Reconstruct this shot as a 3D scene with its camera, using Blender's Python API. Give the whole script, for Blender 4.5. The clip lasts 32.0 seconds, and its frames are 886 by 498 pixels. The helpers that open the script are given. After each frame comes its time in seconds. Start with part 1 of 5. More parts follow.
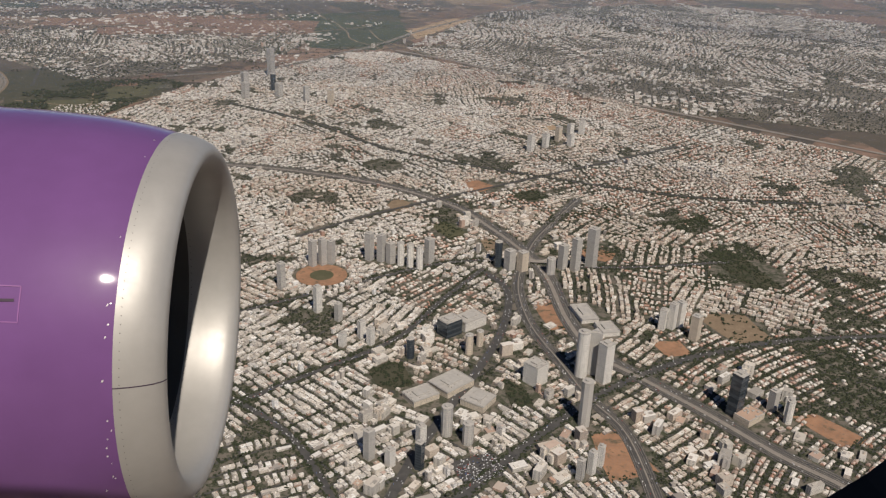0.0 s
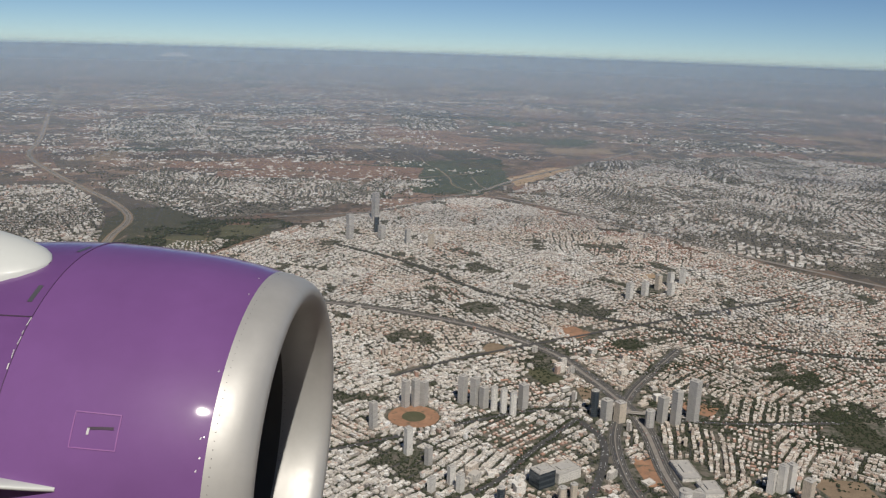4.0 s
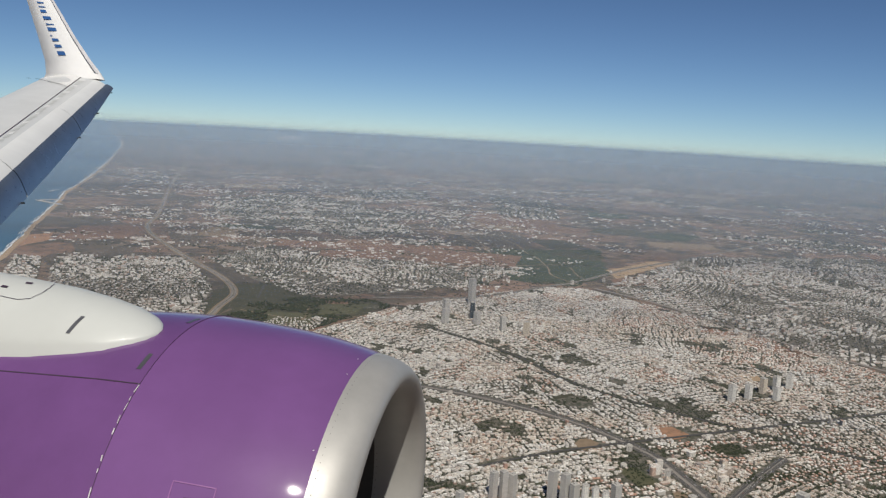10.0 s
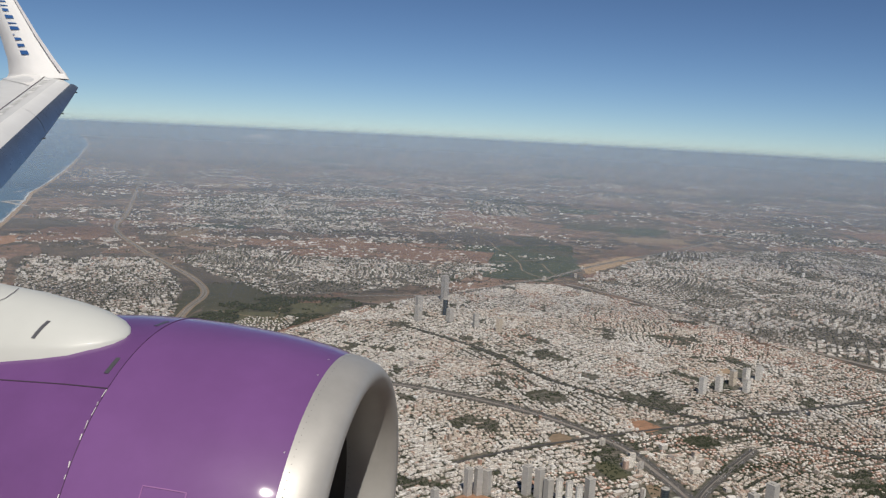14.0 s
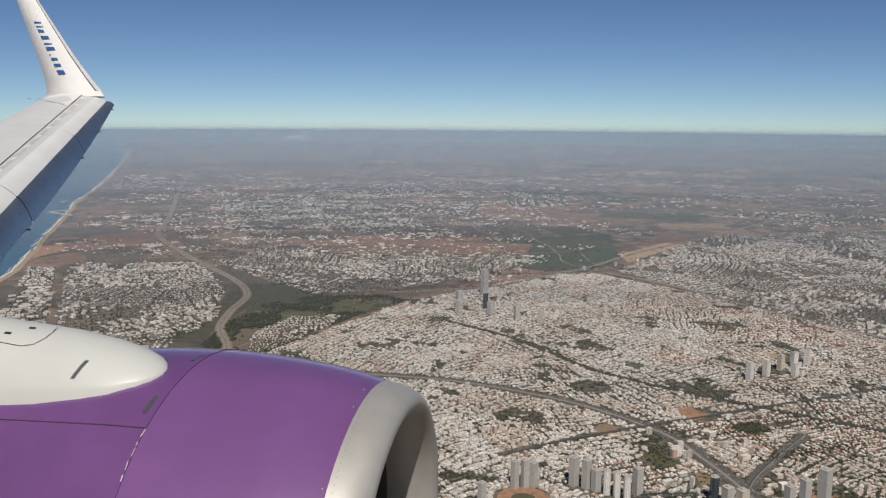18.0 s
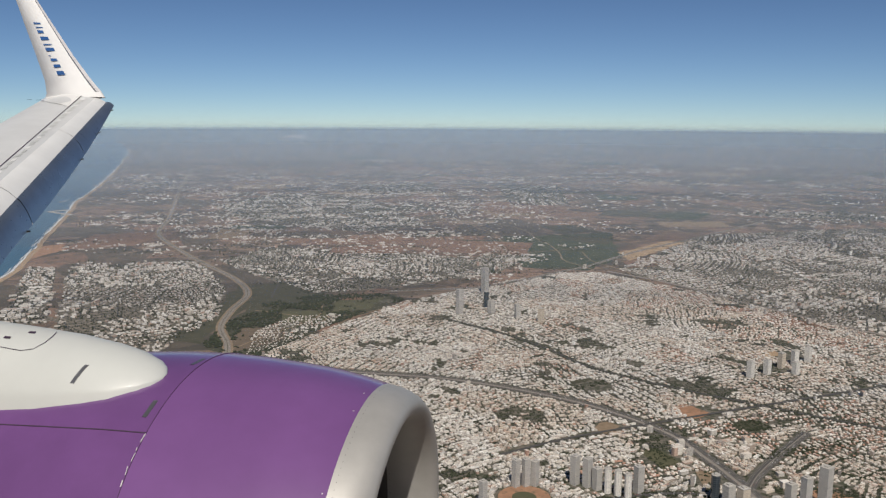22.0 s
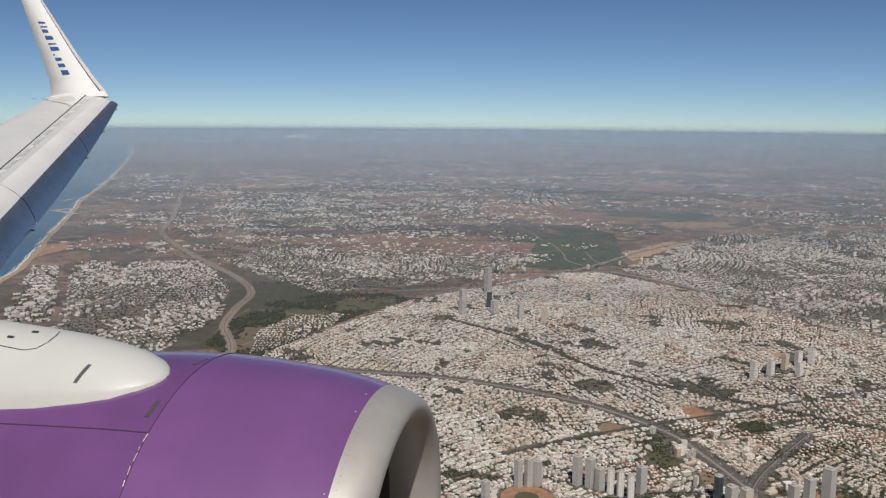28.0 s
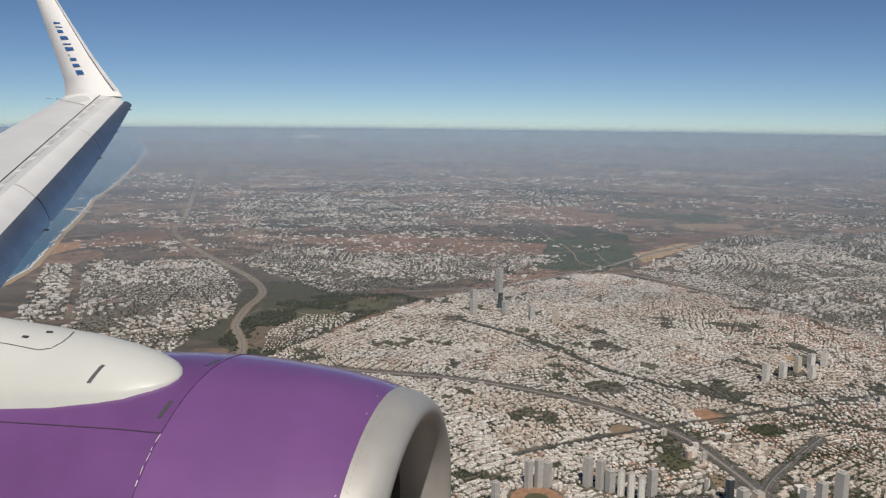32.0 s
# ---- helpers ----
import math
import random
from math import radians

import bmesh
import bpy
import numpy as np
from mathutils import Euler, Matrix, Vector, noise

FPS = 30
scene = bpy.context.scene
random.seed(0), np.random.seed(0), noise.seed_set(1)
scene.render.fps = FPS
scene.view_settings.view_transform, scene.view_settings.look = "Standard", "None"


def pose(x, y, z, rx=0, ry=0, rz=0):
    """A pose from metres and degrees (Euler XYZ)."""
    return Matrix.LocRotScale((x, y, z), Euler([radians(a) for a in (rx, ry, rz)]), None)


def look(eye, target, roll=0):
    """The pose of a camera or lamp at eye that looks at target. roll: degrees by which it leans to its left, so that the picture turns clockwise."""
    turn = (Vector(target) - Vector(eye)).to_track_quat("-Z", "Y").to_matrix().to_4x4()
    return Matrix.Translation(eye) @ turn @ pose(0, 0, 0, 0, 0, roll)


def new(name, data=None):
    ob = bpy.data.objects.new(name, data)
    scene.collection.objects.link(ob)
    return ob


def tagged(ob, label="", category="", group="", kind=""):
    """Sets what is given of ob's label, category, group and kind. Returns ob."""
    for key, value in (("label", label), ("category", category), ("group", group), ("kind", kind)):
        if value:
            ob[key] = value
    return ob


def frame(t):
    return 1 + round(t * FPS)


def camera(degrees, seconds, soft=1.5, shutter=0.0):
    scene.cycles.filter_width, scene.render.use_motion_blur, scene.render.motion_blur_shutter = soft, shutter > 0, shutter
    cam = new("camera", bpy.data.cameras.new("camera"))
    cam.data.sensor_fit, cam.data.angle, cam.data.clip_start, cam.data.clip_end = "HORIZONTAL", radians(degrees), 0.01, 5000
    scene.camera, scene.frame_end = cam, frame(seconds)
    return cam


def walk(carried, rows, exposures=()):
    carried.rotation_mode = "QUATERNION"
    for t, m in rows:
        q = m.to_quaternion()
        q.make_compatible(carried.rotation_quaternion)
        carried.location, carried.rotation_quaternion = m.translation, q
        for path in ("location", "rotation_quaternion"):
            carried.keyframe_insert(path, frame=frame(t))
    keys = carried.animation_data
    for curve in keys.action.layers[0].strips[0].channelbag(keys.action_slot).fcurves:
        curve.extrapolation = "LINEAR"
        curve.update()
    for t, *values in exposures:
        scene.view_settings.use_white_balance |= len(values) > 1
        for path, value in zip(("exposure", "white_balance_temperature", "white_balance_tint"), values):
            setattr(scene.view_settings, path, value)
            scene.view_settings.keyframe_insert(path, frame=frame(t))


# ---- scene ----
# A view from an airliner's cabin over a coastal city. The aircraft is at full size;
# the land below is a model at about 1:14.5, so that its horizon lies within reach.
cam = camera(54.8, 32.0, soft=1.28)
walk(cam, [
    (0, pose(-0.003, -0.051, 109.909, 66.514, -2.012, -5.265)),
    (0.5, pose(0.006, -0.046, 109.902, 66.213, -1.265, -5.010)),
    (1, pose(0.003, -0.042, 109.903, 66.731, -1.389, -4.747)),
    (1.5, pose(0.004, -0.040, 109.905, 66.933, -1.263, -4.678)),
    (2, pose(0.005, -0.042, 109.907, 67.057, -1.297, -4.671)),
    (2.5, pose(0.002, -0.050, 109.904, 67.405, -1.127, -4.674)),
    (3, pose(0.003, -0.052, 109.908, 69.737, -0.329, -3.422)),
    (3.5, pose(0.004, -0.049, 109.915, 74.617, -1.782, 0.297)),
    (4, pose(0.008, -0.052, 109.920, 75.865, -1.879, 1.469)),
    (4.5, pose(-0.018, -0.053, 109.915, 78.212, -1.494, 2.189)),
    (6.5, pose(-0.028, -0.039, 109.920, 80.466, -3.402, 6.685)),
    (7, pose(-0.025, -0.033, 109.918, 80.819, -3.680, 7.554)),
    (7.5, pose(-0.025, -0.030, 109.916, 80.927, -3.746, 8.182)),
    (8, pose(-0.024, -0.027, 109.917, 81.074, -3.388, 8.217)),
    (8.5, pose(-0.020, -0.029, 109.919, 81.110, -3.321, 8.250)),
    (9, pose(-0.023, -0.029, 109.919, 81.109, -3.507, 8.292)),
    (9.5, pose(-0.021, -0.032, 109.918, 81.189, -3.465, 8.287)),
    (10, pose(-0.021, -0.027, 109.915, 81.364, -3.299, 8.355)),
    (10.5, pose(-0.025, -0.030, 109.912, 81.655, -3.549, 8.609)),
    (11, pose(-0.022, -0.028, 109.909, 81.348, -3.538, 8.884)),
    (11.5, pose(-0.016, -0.028, 109.906, 81.447, -3.365, 8.794)),
    (12, pose(-0.017, -0.034, 109.904, 81.682, -3.420, 8.718)),
    (12.5, pose(-0.015, -0.038, 109.902, 81.805, -3.613, 8.576)),
    (13, pose(-0.018, -0.040, 109.904, 81.880, -3.988, 6.604)),
    (13.5, pose(-0.018, -0.040, 109.915, 81.927, -3.520, 6.483)),
    (14, pose(-0.009, -0.029, 109.926, 81.293, -2.939, 6.409)),
    (14.5, pose(-0.006, -0.026, 109.937, 81.055, -2.935, 6.512)),
    (16.5, pose(0.011, 0.025, 110.052, 81.318, -0.687, 8.431)),
    (17, pose(0.012, 0.029, 110.062, 81.411, -0.573, 8.433)),
    (17.5, pose(0.014, 0.030, 110.074, 81.129, -0.786, 8.477)),
    (18, pose(0.016, 0.036, 110.080, 80.812, -0.430, 8.617)),
    (18.5, pose(0.014, 0.038, 110.091, 81.156, -0.148, 8.759)),
    (19, pose(0.018, 0.046, 110.098, 81.139, 0.262, 8.768)),
    (19.5, pose(0.019, 0.043, 110.098, 80.960, -0.213, 8.803)),
    (20, pose(0.016, 0.046, 110.101, 80.576, -0.371, 8.829)),
    (20.5, pose(0.020, 0.051, 110.099, 80.734, -0.078, 8.781)),
    (21, pose(0.019, 0.054, 110.103, 80.743, -0.137, 8.684)),
    (21.5, pose(0.017, 0.046, 110.101, 80.896, -0.247, 8.618)),
    (22, pose(0.018, 0.046, 110.102, 80.732, -0.284, 8.627)),
    (22.5, pose(0.015, 0.043, 110.105, 80.715, -0.421, 8.624)),
    (23, pose(0.017, 0.045, 110.103, 80.772, -0.297, 8.625)),
    (23.5, pose(0.017, 0.045, 110.104, 80.818, -0.285, 8.621)),
    (24, pose(0.019, 0.042, 110.102, 80.554, -0.467, 8.639)),
    (24.5, pose(0.020, 0.049, 110.103, 80.309, -0.302, 8.660)),
    (25, pose(0.019, 0.048, 110.105, 80.621, -0.268, 8.636)),
    (25.5, pose(0.019, 0.046, 110.108, 80.755, -0.355, 8.626)),
    (27.5, pose(0.017, 0.049, 110.110, 81.037, 0.005, 8.712)),
    (28, pose(0.021, 0.047, 110.108, 80.718, -0.435, 8.875)),
    (28.5, pose(0.020, 0.052, 110.111, 80.257, -0.375, 9.014)),
    (29, pose(0.019, 0.053, 110.110, 80.672, -0.039, 8.989)),
    (29.5, pose(0.018, 0.050, 110.116, 81.038, 0.151, 8.985)),
    (30, pose(0.019, 0.048, 110.116, 80.943, 0.062, 9.034)),
    (30.5, pose(0.018, 0.050, 110.118, 80.959, -0.078, 9.079)),
    (31, pose(0.018, 0.049, 110.116, 81.062, 0.064, 9.045)),
    (31.5, pose(0.020, 0.046, 110.117, 80.721, -0.627, 9.516)),
    (32, pose(0.019, 0.042, 110.121, 80.737, -0.603, 9.666)),
], exposures=[(0, 0.04, 6750, 12), (1, 0.04, 6650, 12), (2, 0.05, 6500, 10), (4, 0.04, 6400, 9), (7, 0.04, 6350, 8), (12, 0.05, 6400, 9), (14.5, 0.06, 6450, 10), (17, 0.06, 6500, 10), (32, 0.06, 6500, 10)])

# ---- world and sun ----
SUN_ELEV, SUN_AZ = 50.2, -75.7          # degrees; azimuth from +x towards +y
sun_dir = Vector((math.cos(radians(SUN_ELEV)) * math.cos(radians(SUN_AZ)), math.cos(radians(SUN_ELEV)) * math.sin(radians(SUN_AZ)), math.sin(radians(SUN_ELEV))))
world = bpy.data.worlds.new("sky")
scene.world = world
world.use_nodes = True
wn = world.node_tree.nodes
sky = wn.new("ShaderNodeTexSky")
sky.sky_type, sky.sun_disc = "NISHITA", False
sky.sun_elevation, sky.sun_rotation = radians(SUN_ELEV), radians(90 - SUN_AZ)
sky.altitude, sky.air_density, sky.dust_density, sky.ozone_density = 4500, 1.0, 0.25, 2.2
view, drop = wn.new("ShaderNodeTexCoord"), wn.new("ShaderNodeVectorMath")
drop.operation = "ADD"
drop.inputs[1].default_value = (0, 0, 0.024)          # seen from aloft the horizon lies a little below level
world.node_tree.links.new(view.outputs["Generated"], drop.inputs[0])
world.node_tree.links.new(drop.outputs[0], sky.inputs["Vector"])
low, deep = wn.new("ShaderNodeVectorMath"), wn.new("ShaderNodeGamma")
low.operation = "SCALE"
low.inputs["Scale"].default_value, deep.inputs["Gamma"].default_value = 0.12, 1.22
world.node_tree.links.new(sky.outputs["Color"], low.inputs[0])
clean = wn.new("ShaderNodeVectorMath")
clean.operation = "MULTIPLY"
clean.inputs[1].default_value = (0.925, 0.945, 0.95)          # dry, dustless air
world.node_tree.links.new(low.outputs[0], clean.inputs[0])
world.node_tree.links.new(clean.outputs[0], deep.inputs["Color"])
high = wn.new("ShaderNodeVectorMath")
high.operation = "SCALE"
high.inputs["Scale"].default_value = 5.6
world.node_tree.links.new(deep.outputs["Color"], high.inputs[0])
world.node_tree.links.new(high.outputs[0], wn["Background"].inputs["Color"])
wn["Background"].inputs["Strength"].default_value = 0.1
sun = new("sun", bpy.data.lights.new("sun", "SUN"))
sun.data.energy, sun.data.angle, sun.data.color = 4.0, radians(0.5), (1.0, 0.93, 0.83)
sun.matrix_world = look((0, 0, 300), Vector((0, 0, 300)) - sun_dir)


# ---- materials ----
class Mat:
    """A small builder for node materials."""

    def __init__(self, name, rough=0.6, metal=0.0):
        self.m = bpy.data.materials.new(name)
        self.m.use_nodes = True
        self.t = self.m.node_tree
        self.b = self.t.nodes["Principled BSDF"]
        self.b.inputs["Roughness"].default_value, self.b.inputs["Metallic"].default_value = rough, metal

    def node(self, kind, **inputs):
        n = self.t.nodes.new(kind)
        for k, v in inputs.items():
            self.put(n.inputs[k.replace("_", " ")], v)
        return n

    def put(self, socket, v):
        if isinstance(v, bpy.types.NodeSocket):
            self.t.links.new(v, socket)
        else:
            socket.default_value = v

    def coords(self):
        return self.node("ShaderNodeTexCoord").outputs["Object"]

    def noise(self, scale, detail=4.0, rough=0.6, vec=None):
        n = self.node("ShaderNodeTexNoise", Scale=scale, Detail=detail, Roughness=rough)
        self.put(n.inputs["Vector"], vec or self.coords())
        return n.outputs["Fac"]

    def cells(self, scale, vec=None, out="Color"):
        n = self.node("ShaderNodeTexVoronoi", Scale=scale)
        self.put(n.inputs["Vector"], vec or self.coords())
        return n.outputs[out]

    def ramp(self, fac, stops, flat=False):
        n = self.node("ShaderNodeValToRGB")
        self.put(n.inputs["Fac"], fac)
        r = n.color_ramp
        r.interpolation = "CONSTANT" if flat else "LINEAR"
        while len(r.elements) < len(stops):
            r.elements.new(0.5)
        for e, (p, c) in zip(r.elements, stops):
            e.position, e.color = p, (*c, 1)
        return n.outputs["Color"]

    def mix(self, fac, a, b, mode="MIX"):
        n = self.node("ShaderNodeMix")
        n.data_type, n.blend_type = "RGBA", mode
        self.put(n.inputs[0], fac)
        for i, v in ((6, a), (7, b)):
            self.put(n.inputs[i], v if isinstance(v, bpy.types.NodeSocket) else (*v, 1))
        return n.outputs[2]

    def math(self, op, a, b=0.0):
        n = self.node("ShaderNodeMath")
        n.operation = op
        self.put(n.inputs[0], a)
        self.put(n.inputs[1], b)
        return n.outputs[0]

    def color(self, v):
        self.put(self.b.inputs["Base Color"], v if isinstance(v, bpy.types.NodeSocket) else (*v, 1))
        return self

    def bump(self, height, strength=0.2, distance=0.02):
        n = self.node("ShaderNodeBump", Strength=strength, Distance=distance, Height=height)
        self.put(self.b.inputs["Normal"], n.outputs["Normal"])
        return self


def paint(name, col, rough, metal=0.0, vary=0.12, scale=3.0, coat=0.0, bump=0.0):
    m = Mat(name, rough, metal)
    dark = tuple(c * (1 - vary) for c in col)
    lite = tuple(min(1, c * (1 + vary)) for c in col)
    c = m.ramp(m.noise(scale, 6), [(0.3, dark), (0.7, lite)])
    m.color(m.mix(m.math("MULTIPLY", m.noise(scale * 14, 3), 0.35), c, dark))
    m.put(m.b.inputs["Roughness"], m.math("ADD", m.math("MULTIPLY", m.noise(scale * 5, 5), 0.18), rough - 0.09))
    m.b.inputs["Coat Weight"].default_value = coat
    m.b.inputs["Coat Roughness"].default_value = 0.06
    if bump:
        m.bump(m.noise(scale * 8, 4), bump, 0.01)
    return m.m


PURPLE = paint("purple_cowl_paint", (0.150, 0.065, 0.204), 0.42, vary=0.17, scale=1.6, coat=0.7)
PURPLE.node_tree.nodes["Principled BSDF"].inputs["Specular IOR Level"].default_value = 0.25
FADED = paint("sun_faded_purple_paint", (0.172, 0.077, 0.232), 0.45, vary=0.12, scale=1.6, coat=0.7)
FADED.node_tree.nodes["Principled BSDF"].inputs["Specular IOR Level"].default_value = 0.15
LIP = paint("bare_metal_lip", (0.44, 0.43, 0.41), 0.48, 0.35, vary=0.08, scale=5.0)
DARK = paint("dark_inlet_liner", (0.035, 0.033, 0.032), 0.7, scale=8.0)
# LINER's grey is darkened to carry the shade inside the intake
LINER = paint("grey_inlet_liner", (0.10, 0.092, 0.085), 0.5, 0.2, scale=6.0)
WHITE = paint("white_aircraft_paint", (0.54, 0.555, 0.535), 0.46, vary=0.06, scale=1.5, coat=0.06)
WING_GREY = paint("grey_wing_skin", (0.60, 0.61, 0.61), 0.5, 0.0, vary=0.08, scale=1.2)
SLAT_GREY = paint("light_grey_slat", (0.74, 0.745, 0.735), 0.48, 0.0, vary=0.05, scale=2.0)
# bare metal, tinted dark blue for the ground and sea it reflects
NOSE_GREY = paint("bare_slat_nose", (0.27, 0.32, 0.38), 0.30, 0.7, vary=0.15, scale=2.5)
WINGLET_WHITE = paint("white_winglet_paint", (0.76, 0.75, 0.73), 0.38, vary=0.04, scale=1.5, coat=0.2)
SEAM = paint("dark_seam_sealant", (0.05, 0.03, 0.055), 0.6)
CHIP = paint("bare_chip", (0.72, 0.70, 0.70), 0.4, 0.3)
BLUE = paint("blue_marking", (0.03, 0.10, 0.28), 0.4)
JOINT = paint("purple_joint_shade", (0.075, 0.03, 0.098), 0.6)
RIVET = paint("grey_rivet_heads", (0.17, 0.165, 0.16), 0.5, 0.5)
STEEL = paint("steel_latch", (0.30, 0.30, 0.31), 0.35, 0.8)
BLACK = paint("black_cabin_trim", (0.012, 0.012, 0.013), 0.8)
CABIN = paint("cabin_lining", (0.10, 0.10, 0.10), 0.8)


def land_material():
    m = Mat("dry_farmland", 0.95)
    v = m.coords()
    warp = m.node("ShaderNodeVectorMath")
    warp.operation = "ADD"
    m.put(warp.inputs[0], v)
    wn_ = m.node("ShaderNodeTexNoise", Scale=0.006, Detail=3.0)
    m.put(wn_.inputs["Vector"], v)
    sc = m.node("ShaderNodeVectorMath")
    sc.operation = "SCALE"
    m.put(sc.inputs[0], wn_.outputs["Color"])
    sc.inputs["Scale"].default_value = 60
    m.put(warp.inputs[1], sc.outputs[0])
    w = warp.outputs[0]
    f1 = m.ramp(m.cells(0.022, w), [(0.0, (0.070, 0.060, 0.050)), (0.18, (0.21, 0.125, 0.09)), (0.36, (0.085, 0.070, 0.056)), (0.5, (0.24, 0.155, 0.115)), (0.66, (0.095, 0.078, 0.062)), (0.88, (0.31, 0.235, 0.175))], True)
    f2 = m.ramp(m.cells(0.07, w), [(0.0, (0.058, 0.052, 0.043)), (0.3, (0.185, 0.125, 0.092)), (0.5, (0.066, 0.056, 0.046)), (0.68, (0.22, 0.16, 0.122)), (0.85, (0.10, 0.082, 0.064))], True)
    c = m.mix(m.ramp(m.noise(0.01, 5), [(0.42, (0, 0, 0)), (0.58, (1, 1, 1))]), f1, f2)
    c = m.mix(m.ramp(m.noise(0.06, 6), [(0.45, (0, 0, 0)), (0.62, (0.8, 0.8, 0.8))]), c, (0.075, 0.066, 0.048))
    c = m.mix(m.ramp(m.noise(0.3, 5), [(0.5, (0, 0, 0)), (0.75, (0.6, 0.6, 0.6))]), c, (0.06, 0.054, 0.038))
    m.color(c)
    return m.m


def city_ground_material(name, pave, green, share):
    m = Mat(name, 0.92)
    a = m.ramp(m.noise(0.35, 6), [(0.3, pave), (0.7, tuple(c * 1.7 for c in pave))])
    g = m.ramp(m.noise(2.0, 4), [(0.3, green), (0.7, tuple(c * 1.6 for c in green))])
    c = m.mix(m.ramp(m.noise(0.45, 5), [(share - 0.05, (0, 0, 0)), (share + 0.05, (1, 1, 1))]), g, a)
    m.color(m.mix(m.ramp(m.noise(3.0, 3), [(0.45, (0, 0, 0)), (0.8, (0.5, 0.5, 0.5))]), c, (0.2, 0.18, 0.155)))
    return m.m


def patch_material(name, a, b, scale=0.2, rough=0.95):
    m = Mat(name, rough)
    c = m.ramp(m.noise(scale, 6), [(0.3, a), (0.7, b)])
    m.color(m.mix(m.ramp(m.noise(scale * 9, 4), [(0.4, (0, 0, 0)), (0.8, (0.6, 0.6, 0.6))]), c, tuple(x * 0.6 for x in a)))
    return m.m


LAND = land_material()
CITY = city_ground_material("town_streets_and_yards", (0.105, 0.092, 0.075), (0.032, 0.038, 0.020), 0.50)
SUBURB = city_ground_material("leafy_suburb_ground", (0.15, 0.13, 0.105), (0.052, 0.050, 0.035), 0.48)
ASPHALT = patch_material("asphalt", (0.055, 0.054, 0.054), (0.10, 0.096, 0.09), 0.5)
CONCRETE = patch_material("pale_highway_concrete", (0.23, 0.205, 0.178), (0.30, 0.27, 0.235), 0.5)
VERGE = patch_material("dusty_verge", (0.20, 0.145, 0.095), (0.28, 0.21, 0.14), 0.4)
LAWN = patch_material("dry_lawn", (0.070, 0.075, 0.038), (0.115, 0.105, 0.06), 0.16)
WOOD = patch_material("park_woodland_floor", (0.042, 0.046, 0.028), (0.088, 0.080, 0.050), 0.16)
CROP = patch_material("dark_crop_field", (0.035, 0.05, 0.03), (0.06, 0.075, 0.04), 0.03)
SOIL = patch_material("red_ploughed_soil", (0.165, 0.098, 0.070), (0.225, 0.140, 0.098), 0.05)
SANDY = patch_material("sandy_soil", (0.32, 0.22, 0.13), (0.42, 0.31, 0.20), 0.15)
PARK_SOIL = patch_material("bare_park_soil", (0.115, 0.088, 0.062), (0.165, 0.125, 0.088), 0.3)
DIRT = city_ground_material("orange_building_lot", (0.24, 0.13, 0.075), (0.10, 0.075, 0.045), 0.40)
FOAM = patch_material("surf_foam", (0.55, 0.58, 0.58), (0.75, 0.77, 0.77), 0.4, 0.6)


def sea_material():
    m = Mat("sea_water", 0.28)
    m.color(m.ramp(m.noise(0.004, 4), [(0.3, (0.004, 0.072, 0.135)), (0.7, (0.007, 0.098, 0.168))]))
    m.b.inputs["IOR"].default_value = 1.33
    return m.bump(m.noise(0.7, 6), 0.35, 0.3).m


SEA = sea_material()


ROOF_TONES = [(0, (0.50, 0.455, 0.40)), (0.2, (0.70, 0.66, 0.60)), (0.38, (0.35, 0.32, 0.285)), (0.50, (0.84, 0.82, 0.78)), (0.68, (0.57, 0.515, 0.45)), (0.80, (0.25, 0.23, 0.21)), (0.88, (0.78, 0.755, 0.71)), (0.94, (0.40, 0.225, 0.155))]


def building_material(name, stops, window=(0.10, 0.10, 0.11), floor=0.22, rough=0.85, wash=0.7):
    """Sunlit plaster walls with dark window bays, and flat roofs of another tone: whitewash, tar, gravel or tiles."""
    m = Mat(name, rough)
    geo = m.node("ShaderNodeNewGeometry")
    lot = geo.outputs["Random Per Island"]
    tone = m.ramp(lot, stops, True)
    tone = m.mix(m.ramp(m.noise(0.9, 4), [(0.35, (0, 0, 0)), (0.85, (0.4, 0.4, 0.4))]), tone, (0.24, 0.215, 0.185))
    xyz = m.node("ShaderNodeSeparateXYZ", Vector=m.coords())
    nz = m.node("ShaderNodeSeparateXYZ", Vector=geo.outputs["Normal"]).outputs["Z"]
    row = m.math("GREATER_THAN", m.math("FRACT", m.math("DIVIDE", xyz.outputs["Z"], floor)), 0.55)
    along = m.math("ADD", xyz.outputs["X"], m.math("MULTIPLY", xyz.outputs["Y"], 0.83))
    bay = m.math("GREATER_THAN", m.math("FRACT", m.math("DIVIDE", along, floor * 1.3)), 0.5)
    wall = m.math("LESS_THAN", m.math("ABSOLUTE", nz), 0.4)
    glass = m.math("MULTIPLY", m.math("MULTIPLY", row, bay), wall)
    roof = m.math("GREATER_THAN", nz, 0.8)
    other = m.math("FRACT", m.math("MULTIPLY", lot, 37.31))
    cover = m.ramp(other, ROOF_TONES, True)
    cover = m.mix(m.ramp(m.noise(2.4, 3), [(0.4, (0, 0, 0)), (0.75, (0.45, 0.45, 0.45))]), cover, (0.30, 0.27, 0.235))
    washed = m.mix(m.math("MULTIPLY", roof, wash), tone, cover)
    m.color(m.mix(m.math("MULTIPLY", glass, 0.75), washed, window))
    return m.m


